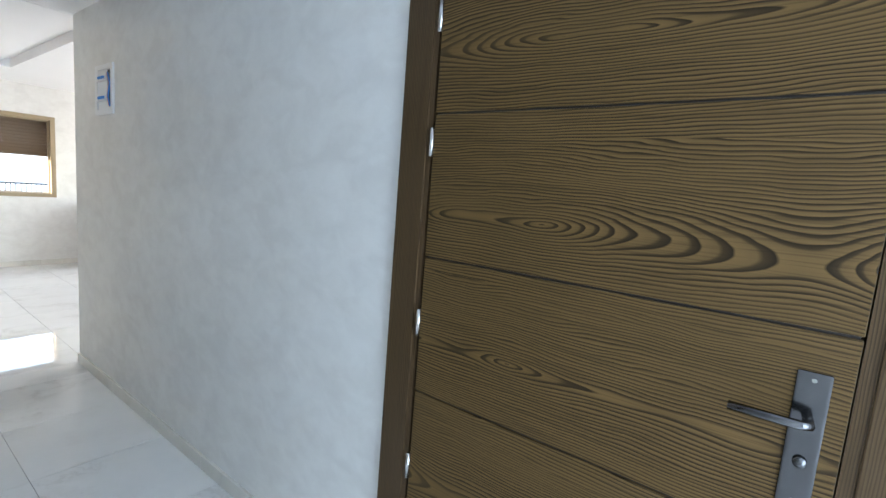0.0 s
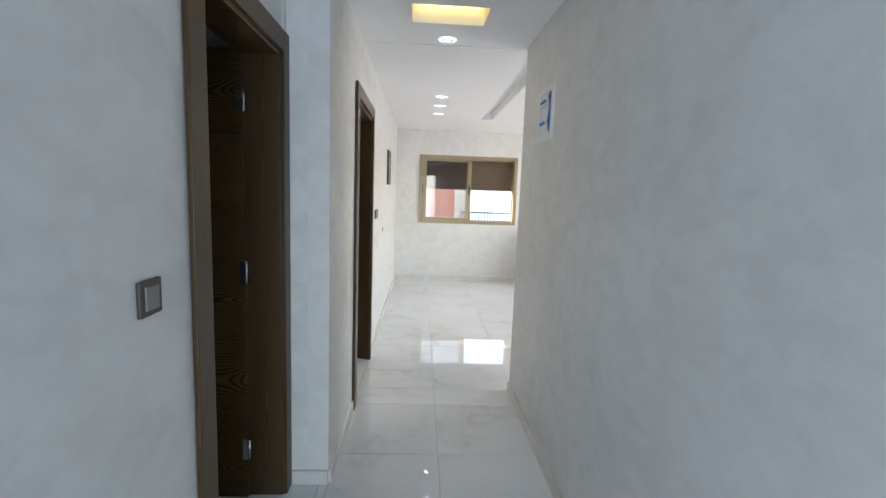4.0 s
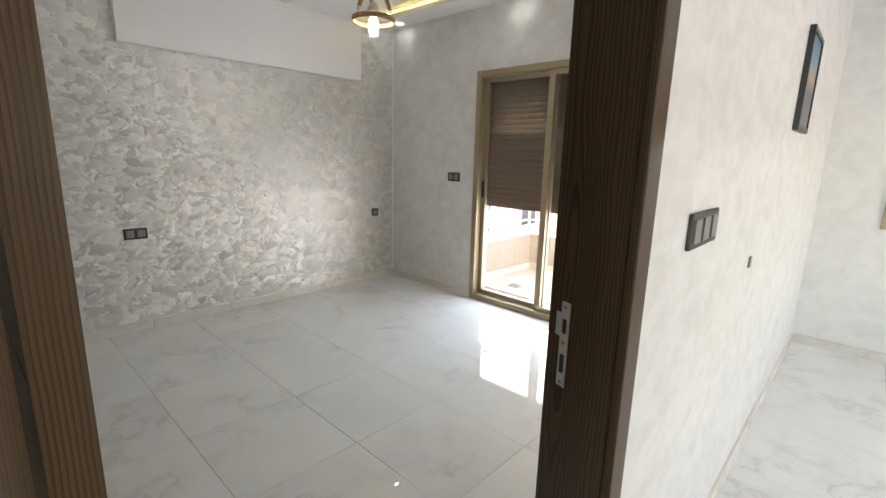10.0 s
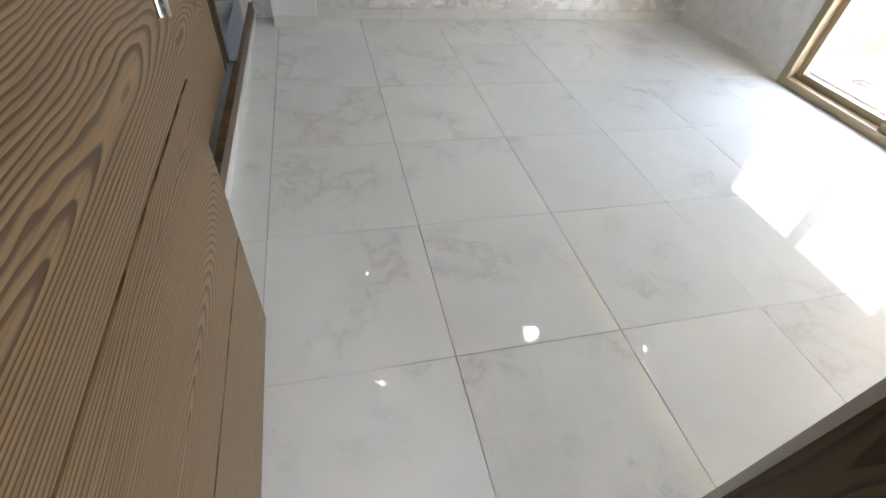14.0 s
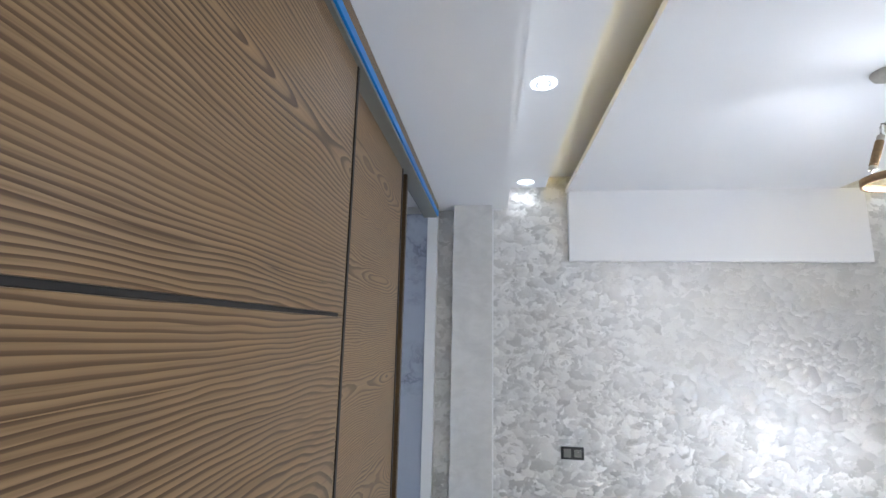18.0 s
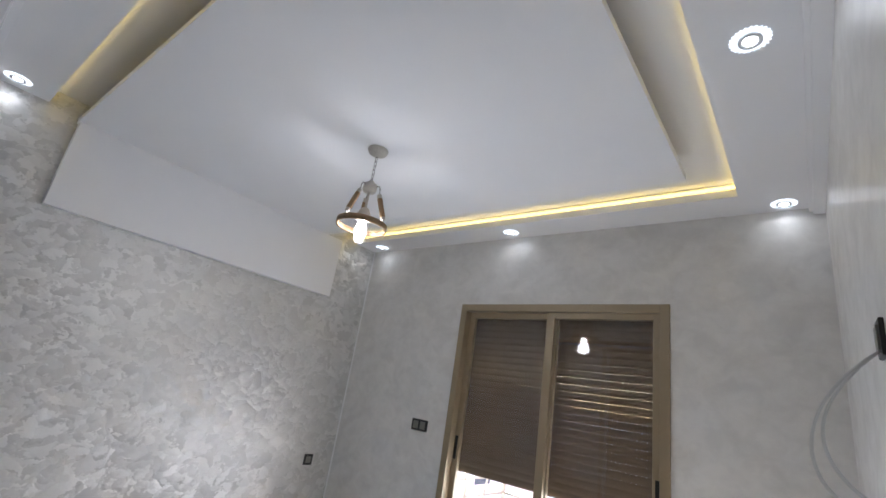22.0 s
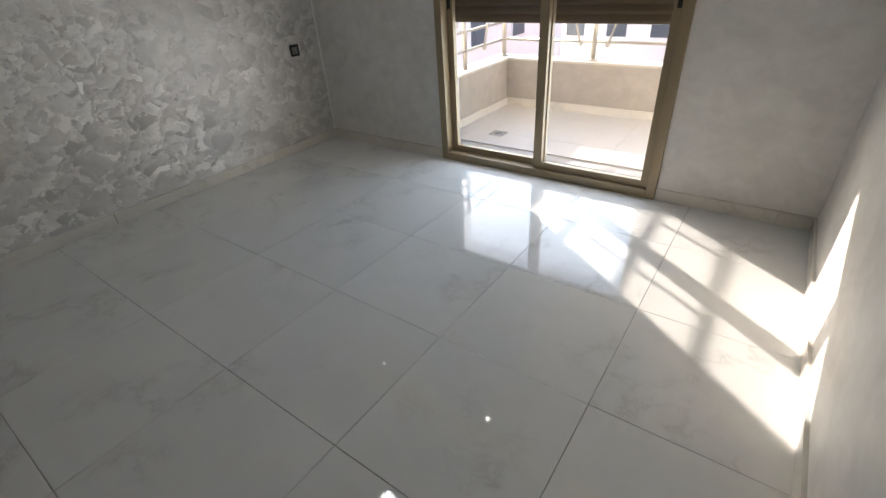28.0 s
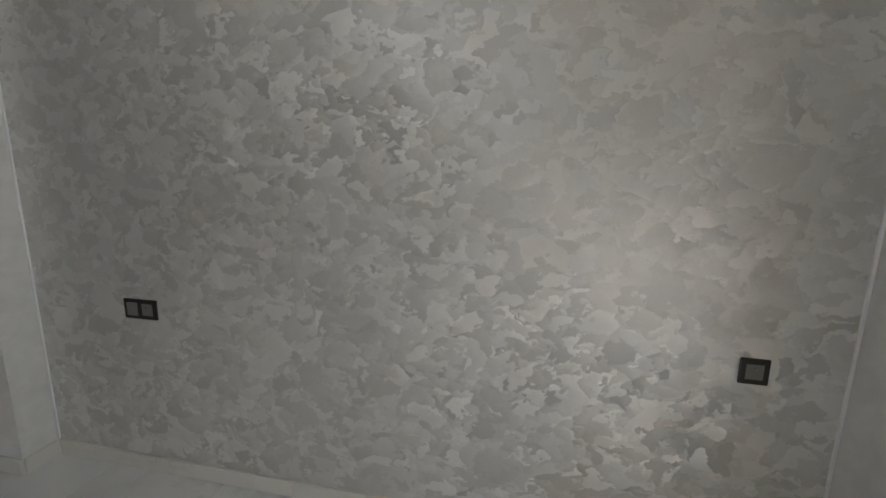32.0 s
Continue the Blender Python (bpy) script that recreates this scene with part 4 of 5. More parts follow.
# framed picture on the living wall
M_CANVAS = mat("dusk_painting", (0.2, 0.25, 0.3), 0.5)
kc = Net(M_CANVAS)
sc = kc.n("SeparateXYZ")
tc = kc.n("TexCoord")
kc.link(tc.outputs["Generated"], sc.inputs[0])
wv = kc.noise(tc.outputs["Generated"], 6.0, 4, 0.6)
kc.link(kc.ramp(kc.math("ADD", sc.outputs[2], kc.math("MULTIPLY", kc.math("SUBTRACT", wv.outputs[0], 0.5), 0.15)),
                [(0.0, (0.22, 0.21, 0.20)), (0.4, (0.12, 0.14, 0.17)), (0.55, (0.45, 0.33, 0.22)), (0.75, (0.18, 0.28, 0.36)), (1.0, (0.06, 0.14, 0.22))]), kc.b.inputs["Base Color"])
pc = thing("picture", (0, 6.2, 1.75), "small dark framed picture seen edge-on", "picture")
part("frame", boxes([(0.001, 0.022, 5.98, 6.00, 1.545, 1.955), (0.001, 0.022, 6.31, 6.33, 1.545, 1.955), (0.001, 0.022, 6.00, 6.31, 1.935, 1.955), (0.001, 0.022, 6.00, 6.31, 1.545, 1.565)]), M_BLACK, pc)
part("canvas", box(0.001, 0.016, 6.00, 6.31, 1.565, 1.935), M_CANVAS, pc, "dusk-blue seascape canvas")


# ---- lamps ----
def spot(x, y, z, power, group):
    s = thing("ceiling_spotlight", (x, y, z), "round recessed spotlight with a scalloped crystal ring given a faint glow, switched on", "spotlight", group)
    before = set(bpy.data.objects)
    bm = bmesh.new()
    n = 48
    rows = []
    for r, dr, z in ((0.036, 0.0, -0.002), (0.046, 0.001, -0.008), (0.055, 0.0045, -0.006), (0.057, 0.0045, 0.0)):
        rows.append([bm.verts.new(((r + (dr if i % 2 else -dr)) * math.cos(2 * math.pi * i / n), (r + (dr if i % 2 else -dr)) * math.sin(2 * math.pi * i / n), z)) for i in range(n)])
    for a, b in zip(rows, rows[1:]):
        for i in range(n):
            bm.faces.new((a[i], a[(i + 1) % n], b[(i + 1) % n], b[i]))
    part("glowing_crystal_ring", bm, M_CRYSTAL_GLOW)
    part("rim", lathe([(0.034, 0.0), (0.036, -0.010), (0.024, -0.010), (0.0205, -0.0035)], 24), M_WHITE, None, "", True)
    part("lens", lathe([(0.0, -0.006), (0.012, -0.006), (0.021, -0.003)], 24), M_LENS, None, "glowing lens", True)
    for ob in set(bpy.data.objects) - before:
        if ob.parent is None:
            local(ob, s)
    ld = bpy.data.lights.new("spot_lamp", "SPOT")
    ld.energy = power
    ld.spot_size = radians(115)
    ld.spot_blend = 1.0
    ld.color = (0.72, 0.87, 1.0)
    ld.shadow_soft_size = 0.012
    lo = new("spot_lamp", ld)
    lo.location = (x, y, z - 0.02)
    return s


# Faint emission imitates the sparkle of lamp light caught in the ring.
M_CRYSTAL_GLOW = mat("glowing_crystal_ring", (0.9, 0.95, 1.0), 0.1, 0, (0.75, 0.9, 1.0), 0.12)
for x, y in ((-3.56, 4.09), (-2.17, 4.07), (-0.41, 4.10), (-0.40, 5.48), (-0.365, 6.83), (-2.05, 6.81), (-3.48, 6.82)):
    spot(x, y, ZR, 19.0, "bedroom spotlights")
for x, y, p in ((0.565, 3.62, 9.0), (0.61, 5.40, 1.8), (0.61, 5.90, 1.8), (0.61, 6.45, 1.8), (2.68, 7.15, 2.5)):
    spot(x, y, H - (0.004 if y > YC else 0.0), p, "hall and living spotlights")

lb = thing("led_light_box", (0.55, 3.28, H), "recessed ceiling box glowing with yellow strip light", "light")
part("strip", box(HL[0] + 0.03, HL[1] - 0.03, HL[3] - 0.03, HL[3] - 0.01, H + 0.085, H + 0.1), M_LED, lb, "yellow led strip")
part("strip", box(HL[0] + 0.03, HL[1] - 0.03, HL[2] + 0.01, HL[2] + 0.03, H + 0.085, H + 0.1), M_LED, lb, "yellow led strip")
cv = thing("cove_led", (-2.0, 5.3, ZR + 0.05), "yellow led strip hidden on the ceiling rim", "light")
part("strip", box(XW + 0.02, RX1 - 0.02, RY0 + 0.001, RY0 + 0.005, ZR + 0.068, ZR + 0.075), M_LED, cv, "yellow led strip")
part("strip", box(XW + 0.02, RX1 - 0.006, RY1 - 0.005, RY1 - 0.001, ZR + 0.048, ZR + 0.068), M_LED, cv, "yellow led strip")
part("strip", box(RX1 - 0.005, RX1 - 0.001, RY0 + 0.006, RY1 - 0.006, ZR + 0.068, ZR + 0.075), M_LED, cv, "yellow led strip")


def ring_bm(r, tr, z, at=(0, 0, 0), seg=32, h=None):
    h = h or tr
    return lathe([(r - tr, z - h), (r + tr, z - h), (r + tr, z + h), (r - tr, z + h), (r - tr, z - h)], seg, at=at)


def chain(p, n, size, bm):
    for i in range(n):
        c = Vector(p) - Vector((0, 0, size * 1.5 * i))
        pts = []
        for k in range(13):
            a = 2 * math.pi * k / 12
            u = Vector((math.cos(a) * size * 0.45, 0, math.sin(a) * size))
            if i % 2:
                u = Vector((0, u.x, u.z))
            pts.append(c + u)
        tube(pts, size * 0.13, bm, 6)
    return bm


def bedroom_pendant(x, y, ztop):
    p = thing("pendant_lamp", (x, y, ztop), "pendant lamp with rope-wrapped rods, wooden hoop and lit glass bulb", "lamp")
    before = set(bpy.data.objects)
    part("canopy", lathe([(0.0, 0), (0.052, 0), (0.054, -0.006), (0.046, -0.024), (0.024, -0.036), (0.0, -0.038)], 28), M_CHALK, None, "chalky white ceiling canopy", True)
    part("chain", chain((0, 0, -0.058), 6, 0.0165, bmesh.new()), M_CHROME, None, "grey metal chain", True)
    zc = -0.215
    part("hub", lathe([(0.0, zc + 0.035), (0.010, zc + 0.033), (0.022, zc + 0.018), (0.034, zc + 0.012), (0.036, zc - 0.02), (0.03, zc - 0.032), (0.0, zc - 0.034)], 24), M_CHALK, None, "chalky white turned hub", True)
    zh = -0.43
    for k in range(3):
        a = 2 * math.pi * k / 3 + 0.5
        d = Vector((math.cos(a), math.sin(a), 0))
        a0 = d * 0.035 + Vector((0, 0, zc))
        hook = tube([a0, d * 0.05 + Vector((0, 0, zc + 0.004)), d * 0.056 + Vector((0, 0, zc - 0.012))], 0.003)
        part("hook", hook, M_CHROME, None, "", True)
        top = d * 0.058 + Vector((0, 0, zc - 0.045))
        bot = d * 0.105 + Vector((0, 0, zh + 0.035))
        part("link", tube([d * 0.056 + Vector((0, 0, zc - 0.012)), top], 0.003), M_CHROME, None, "", True)
        part("rod_end", rod(top, top.lerp(bot, 0.16), 0.012, seg=14), M_CHALK, None, "", True)
        rp = bmesh.new()
        for i in range(11):
            f0, f1 = 0.16 + 0.066 * i, 0.16 + 0.066 * (i + 0.92)
            rod(top.lerp(bot, f0), top.lerp(bot, f1), 0.0135, rp, 12)
        part("rope_wrap", rp, M_ROPE, None, "brown jute rope wrapping")
        part("rod_end", rod(top.lerp(bot, 0.885), bot, 0.012, seg=14), M_CHALK, None, "", True)
        part("link", tube([bot, d * 0.118 + Vector((0, 0, zh + 0.005))], 0.003), M_CHROME, None, "", True)
    part("stem", rod((0, 0, zc - 0.034), (0, 0, zh + 0.09), 0.006), M_CHALK)
    part("hoop", ring_bm(0.122, 0.004, zh, h=0.014), M_ROPE, None, "brown wooden hoop", True)
    part("lamp_holder", lathe([(0.0, zh + 0.095), (0.02, zh + 0.09), (0.034, zh + 0.06), (0.038, zh + 0.03), (0.0, zh + 0.03)], 24), M_CHALK, None, "", True)
    part("glass_cup", lathe([(0.042, zh + 0.03), (0.045, zh), (0.045, zh - 0.075), (0.043, zh - 0.08)], 28), M_CUP, None, "clear glass cylinder", True, False)
    part("bulb", lathe([(0.0, zh + 0.03), (0.014, zh + 0.02), (0.026, zh - 0.01), (0.028, zh - 0.04), (0.02, zh - 0.065), (0.0, zh - 0.072)], 24), M_BULB, None, "glowing white bulb", True)
    for ob in set(bpy.data.objects) - before:
        if ob.parent is None:
            local(ob, p)
    p.scale = (1.04, 1.04, 1.04)
    ld = bpy.data.lights.new("bulb_lamp", "POINT")
    ld.energy = 0.5
    ld.color = (0.85, 0.93, 1.0)
    ld.shadow_soft_size = 0.03
    lo = new("bulb_lamp", ld)
    ld.shadow_soft_size = 0.06
    lo.location = (x, y, ztop + 1.04 * zh - 0.10)
    return p


bedroom_pendant(-2.09, 5.41, PZ)


def cage_pendant(x, y, ztop):
    p = thing("cage_pendant_lamp", (x, y, ztop), "pendant lamp with rope-wrapped rods and a faceted rope cage", "lamp")
    before = set(bpy.data.objects)
    part("canopy", lathe([(0.0, 0), (0.055, 0), (0.05, -0.02), (0.02, -0.035), (0.0, -0.036)], 24), M_CHALK, None, "white ceiling canopy", True)
    part("chain", chain((0, 0, -0.055), 3, 0.0165, bmesh.new()), M_CHROME, None, "", True)
    zc = -0.15
    part("hub", lathe([(0.0, zc + 0.03), (0.02, zc + 0.02), (0.036, zc), (0.03, zc - 0.03), (0.0, zc - 0.034)], 20), M_CHALK, None, "", True)
    rr = ((0.13, -0.40), (0.22, -0.52), (0.15, -0.62))
    n = 8
    pts = [[Vector((r * math.cos(2 * math.pi * (i + 0.5 * j) / n), r * math.sin(2 * math.pi * (i + 0.5 * j) / n), z)) for i in range(n)] for j, (r, z) in enumerate(rr)]
    for j in range(3):
        for i in range(n):
            part("cage_bar", rod(pts[j][i], pts[j][(i + 1) % n], 0.006, seg=8), M_ROPE)
            if j < 2:
                part("cage_bar", rod(pts[j][i], pts[j + 1][i], 0.006, seg=8), M_ROPE)
                k = (i - 1) % n if j == 0 else (i + 1) % n
                part("cage_bar", rod(pts[j][i], pts[j + 1][(i - 1) % n] if j == 0 else pts[j + 1][(i - 1) % n], 0.006, seg=8), M_ROPE)
    for k in range(3):
        a = 2 * math.pi * k / 3 + 0.2
        d = Vector((math.cos(a), math.sin(a), 0))
        t0 = d * 0.04 + Vector((0, 0, zc))
        t1 = d * 0.125 + Vector((0, 0, -0.40))
        part("rope_wrap", rod(t0.lerp(t1, 0.25), t0.lerp(t1, 0.85), 0.013), M_ROPE, None, "brown jute rope wrapping")
        part("rod_end", rod(t0, t0.lerp(t1, 0.25), 0.01), M_CHALK)
        part("rod_end", rod(t0.lerp(t1, 0.85), t1, 0.01), M_CHALK)
    part("lamp_holder", rod((0, 0, zc - 0.03), (0, 0, -0.46), 0.012), M_CHALK)
    part("glass_cup", lathe([(0.04, -0.45), (0.045, -0.5), (0.045, -0.57)], 20), M_CUP, None, "clear glass cylinder", True, False)
    part("bulb", lathe([(0.0, -0.46), (0.02, -0.48), (0.028, -0.52), (0.02, -0.555), (0.0, -0.565)], 20), M_BULB, None, "glowing bulb", True)
    for ob in set(bpy.data.objects) - before:
        if ob.parent is None:
            local(ob, p)


cage_pendant(2.06, 5.88, H - 0.004)

# ---- kitchen corner ----
wt = thing("worktop", (2.47, 7.7, 0), "black stone worktop with a waterfall side panel", "worktop")
part("side_panel", box(2.46, 2.50, 7.30, YF - 0.002, 0.0, 0.90, 0.003), M_BLACKPLAIN, wt)
part("top", box(2.46, XEND - 0.01, 7.30, YF - 0.002, 0.90, 0.94, 0.003), M_BLACKPLAIN, wt)
structure("backsplash", boxes([(2.46, W2[0], YF - 0.018, YF - 0.001, 0.941, 1.50), (W2[0], XEND - 0.01, YF - 0.018, YF - 0.001, 0.941, 0.985)]), M_BLACKSTONE, "black marble backsplash with white veins", "backsplash")

# black cable on the floor at the dark doorway
cb = thing("floor_cable", (-0.3, 1.9, 0), "loose black cable lying on the floor", "cable")
part("cable_run", tube([(-0.75, 1.70, 0.006), (-0.5, 1.86, 0.006), (-0.33, 1.93, 0.006), (-0.26, 2.05, 0.006), (-0.3, 2.2, 0.006)], 0.005), M_BLACK, cb, "", True)

# ---- balcony and outside ----
ZB = 0.03
XB = -0.25
structure("balcony_slab", boxes([(-3.2, XB, YN + 0.24, 8.7, -0.25, ZB - 0.012)]), M_GROUT, "concrete balcony slab", "slab")
PT = 0.45
structure("parapet", boxes([(-2.89, -2.73, YN + 0.24, 8.53, -0.25, PT), (-2.73, XB, 8.37, 8.53, -0.25, PT), (XB - 0.16, XB, YF + 0.25, 8.369, -0.25, PT)]),
          M_STONE, "rough sand-coloured rendered balcony parapet", "parapet")
structure("coping", boxes([(-2.905, -2.715, YN + 0.24, 8.545, PT, PT + 0.02), (-2.715, XB, 8.355, 8.545, PT, PT + 0.02)], 0.003),
          M_COPING, "pale parapet coping", "coping")
rl = thing("balcony_railing", (-2.81, 8.45, PT + 0.02), "brass-toned tubular balcony railing with diagonal bars and round knobs", "railing")
M_RAIL = make_plain("satin_rail_metal", (0.55, 0.50, 0.42), 0.3, 0.05, 20, 0.01, 0.8)
Z0 = PT + 0.02
for z in (0.62, 0.77, 0.92):
    part("rail", rod((-2.81, 8.45, z), (XB - 0.02, 8.45, z), 0.013), M_RAIL, rl, "", True)
    part("rail", rod((-2.81, YN + 0.26, z), (-2.81, 8.45, z), 0.013), M_RAIL, rl, "", True)
for x in (-2.81, -1.93, -1.0, XB - 0.02):
    part("post", rod((x, 8.45, Z0), (x, 8.45, 0.94), 0.02), M_RAIL, rl, "", True)
    part("post_foot", rod((x, 8.45, Z0), (x, 8.45, Z0 + 0.012), 0.045, seg=16), M_RAIL, rl, "", True)
for y in (7.75,):
    part("post", rod((-2.81, y, Z0), (-2.81, y, 0.94), 0.02), M_RAIL, rl, "", True)
for x in (-1.93, -1.0):
    for s in (-1, 1):
        a, b = (x + s * 0.12, 8.435, 0.60), (x + s * 0.22, 8.435, 0.93)
        part("diagonal_bar", rod(a, b, 0.009), M_RAIL, rl, "", True)
        bm = bmesh.new()
        bmesh.ops.create_uvsphere(bm, u_segments=14, v_segments=8, radius=0.021, matrix=Matrix.Translation(a))
        part("knob", bm, M_RAIL, rl, "", True)
for y in (7.55, 8.05):
    a, b = (-2.795, y, 0.60), (-2.795, y + 0.1, 0.93)
    part("diagonal_bar", rod(a, b, 0.009), M_RAIL, rl, "", True)
    bm = bmesh.new()
    bmesh.ops.create_uvsphere(bm, u_segments=14, v_segments=8, radius=0.021, matrix=Matrix.Translation(a))
    part("knob", bm, M_RAIL, rl, "", True)
dr = thing("floor_drain", (-2.35, 7.52, ZB), "small square metal floor drain", "drain")
part("drain_frame", boxes([(-2.41, -2.29, 7.46, 7.475, ZB, ZB + 0.004), (-2.41, -2.29, 7.565, 7.58, ZB, ZB + 0.004), (-2.41, -2.395, 7.475, 7.565, ZB, ZB + 0.004), (-2.305, -2.29, 7.475, 7.565, ZB, ZB + 0.004)]), M_CHROME, dr)
part("grate", lathe([(0.0, 0.003), (0.03, 0.003), (0.038, 0.001)], 20, at=(-2.35, 7.52, ZB)), M_GREYPL, dr, "", True)

GZ = -6.5
structure("ground", box(-300, 300, -300, 400, GZ - 0.5, GZ), M_ROAD, "dusty grey ground and road between houses", "ground")


def house(x0, x1, y0, y1, z1, material, label, floors=3, cols=4, face="s", balcony=False):
    hs = thing("house", ((x0 + x1) / 2, (y0 + y1) / 2, GZ), label, "house")
    part("wall", box(x0, x1, y0, y1, GZ, z1), material, hs)
    part("roof", box(x0 - 0.1, x1 + 0.1, y0 - 0.1, y1 + 0.1, z1, z1 + 0.35), material, hs)
    fh = (z1 - GZ) / floors
    for f in range(floors):
        for c in range(cols):
            if face == "s":
                cx = x0 + (x1 - x0) * (c + 0.5) / cols
                zc = GZ + fh * (f + 0.55)
                if y0 < 20 and -2.0 < zc < 3.0:
                    continue
                w = part("window", boxes(frame_boxes(cx - 0.65, cx + 0.65, zc - 0.65, zc + 0.65, y0 - 0.05, y0 + 0.02, 0.07)), M_FACADE_W, hs)
                part("pane", box(cx - 0.58, cx + 0.58, y0 - 0.02, y0 - 0.006, zc - 0.58, zc + 0.58), M_PANE, w)
            else:
                cy = y0 + (y1 - y0) * (c + 0.5) / cols
                zc = GZ + fh * (f + 0.55)
                xx = x1
                w = part("window", box(xx - 0.02, xx + 0.05, cy - 0.65, cy + 0.65, zc - 0.65, zc + 0.65), M_FACADE_W, hs)
                part("pane", box(xx + 0.051, xx + 0.06, cy - 0.57, cy + 0.57, zc - 0.57, zc + 0.57), M_PANE, w)
    return hs


house(-24, -11.0, 16, 30, 2.0, M_FACADE_W, "beige concrete apartment house across the yard", 4, 4, "e")
house(-13, -3.0, 34, 44, 1.5, M_FACADE_W, "white house further down the street", 3, 4)
house(-2.0, 6.0, 42, 52, -0.5, M_FACADE_B, "low beige house beyond the road", 2, 4)
hp1 = house(-2.6, 1.75, 19, 28, 3.1, M_FACADE_P, "pink rendered house opposite the living room", 3, 1)
hw1 = house(1.76, 5.9, 18.6, 28, 3.1, M_FACADE_W, "white rendered house with a railed balcony opposite", 3, 1)
hp2 = house(5.91, 22.0, 19, 28, 3.1, M_FACADE_P, "pink rendered house with lattice balconies", 3, 4)


def roller_blind(x0, x1, y, z0, z1, label):
    rb_ = thing("facade_shutter", ((x0 + x1) / 2, y, z0), label, "shutter")
    n = int((z1 - z0) / 0.09)
    for i in range(n):
        part("slat", box(x0, x1, y - 0.03, y - 0.001, z0 + i * 0.09, z0 + i * 0.09 + 0.078, 0.006), M_FACADE_W if "white" in label else M_COPING, rb_)


roller_blind(-0.9, 0.75, 18.95, -0.3, 1.9, "cream slatted shutter on the pink house")
roller_blind(2.0, 3.4, 18.55, -0.2, 2.2, "white slatted shutter behind a balcony railing")
lt = thing("lattice_balcony", (8.6, 18.7, -0.2), "bulging white iron lattice in front of a pink house window", "balcony")
for i in range(16):
    xx = 7.5 + i * 0.15
    part("lattice_bar", tube([(xx, 18.98, 1.5), (xx, 18.85, 1.0), (xx + 0.03, 18.72, 0.4), (xx + 0.03, 18.70, 0.0), (xx, 18.85, -0.25), (xx, 18.98, -0.3)], 0.014, seg=6), M_FACADE_W, lt)
for zz, yy in ((1.3, 18.92), (0.9, 18.82), (0.5, 18.73), (0.1, 18.68), (-0.2, 18.80)):
    part("lattice_rail", box(7.45, 9.8, yy - 0.012, yy + 0.012, zz, zz + 0.03), M_FACADE_W, lt)
bc = thing("facade_balcony", (3.0, 18.2, 0.0), "small balcony with a black iron railing on the white house", "balcony")
part("balcony_plate", box(1.9, 4.4, 17.7, 18.6, -0.35, -0.2), M_FACADE_W, bc)
for i in range(22):
    part("baluster", rod((1.95 + i * 0.114, 17.75, -0.2), (1.95 + i * 0.114, 17.75, 0.75), 0.012, seg=6), M_BLACK, bc)
part("handrail", box(1.93, 4.38, 17.73, 17.77, 0.74, 0.79), M_BLACK, bc)
part("handrail", box(1.93, 4.38, 17.73, 17.77, -0.08, -0.04), M_BLACK, bc)


def parked_car(x, y, paint, label):
    """Small hatchback: body with wheel arches, cabin, glass, lamps and four wheels; length runs along x."""
    c = thing("parked_car", (x, y, GZ), label, "car")
    prof = [(-2.0, 0.35), (-2.02, 0.62), (-1.9, 0.82), (-1.0, 0.95), (-0.35, 1.42), (0.9, 1.46), (1.55, 1.05), (1.95, 0.95), (2.02, 0.6), (1.98, 0.35)]
    bm = bmesh.new()
    la = [bm.verts.new((x + px, y - 0.82 + (0.12 if pz > 1.1 else 0.0), GZ + pz)) for px, pz in prof]
    lb = [bm.verts.new((x + px, y + 0.82 - (0.12 if pz > 1.1 else 0.0), GZ + pz)) for px, pz in prof]
    bm.faces.new(la)
    bm.faces.new(lb[::-1])
    for i in range(len(prof)):
        k = (i + 1) % len(prof)
        bm.faces.new((la[i], la[k], lb[k], lb[i]))
    bmesh.ops.bevel(bm, geom=bm.edges[:], offset=0.05, segments=2, affect="EDGES")
    part("body", bm, paint, c, "", True)
    for sy in (-1, 1):
        part("side_glass", box(x - 0.55, x + 1.15, y + sy * 0.735, y + sy * 0.775, GZ + 1.02, GZ + 1.33, 0.01), M_PANE, c)
        for px in (-1.3, 1.25):
            w = part("wheel", rod((x + px, y + sy * 0.70, GZ + 0.3), (x + px, y + sy * 0.86, GZ + 0.3), 0.3, seg=20), M_BLACK, c)
            part("rim", rod((x + px, y + sy * 0.85, GZ + 0.3), (x + px, y + sy * 0.87, GZ + 0.3), 0.19, seg=16), M_CHROME, w)
    return c


M_CARBLUE = make_plain("blue_car_paint", (0.02, 0.10, 0.32), 0.3, 0.03, 3, 0.0)
M_CARDARK = make_plain("grey_car_paint", (0.12, 0.12, 0.13), 0.3, 0.03, 3, 0.0)
parked_car(-1.2, 31.0, M_CARBLUE, "blue hatchback parked in the street")
parked_car(-6.0, 35.0, M_CARDARK, "dark grey hatchback parked in the street")
house(-9.0, -4.0, 38, 48, -0.5, M_FACADE_W, "white two-storey house along the street", 2, 2)
random.seed(5)
rb = thing("rubble_heap", (-2.0, 30, GZ), "heap of pale rubble on the ground", "rubble", "", "stuff")
bm = bmesh.new()
for i in range(160):
    c = Vector((random.uniform(-7, 5), random.uniform(24, 34), GZ + random.uniform(0.0, 0.25)))
    bmesh.ops.create_icosphere(bm, subdivisions=1, radius=random.uniform(0.1, 0.5), matrix=Matrix.Translation(c) @ Matrix.Diagonal((1, random.uniform(0.6, 1.2), 0.6, 1)))
part("stones", bm, M_COPING, rb)


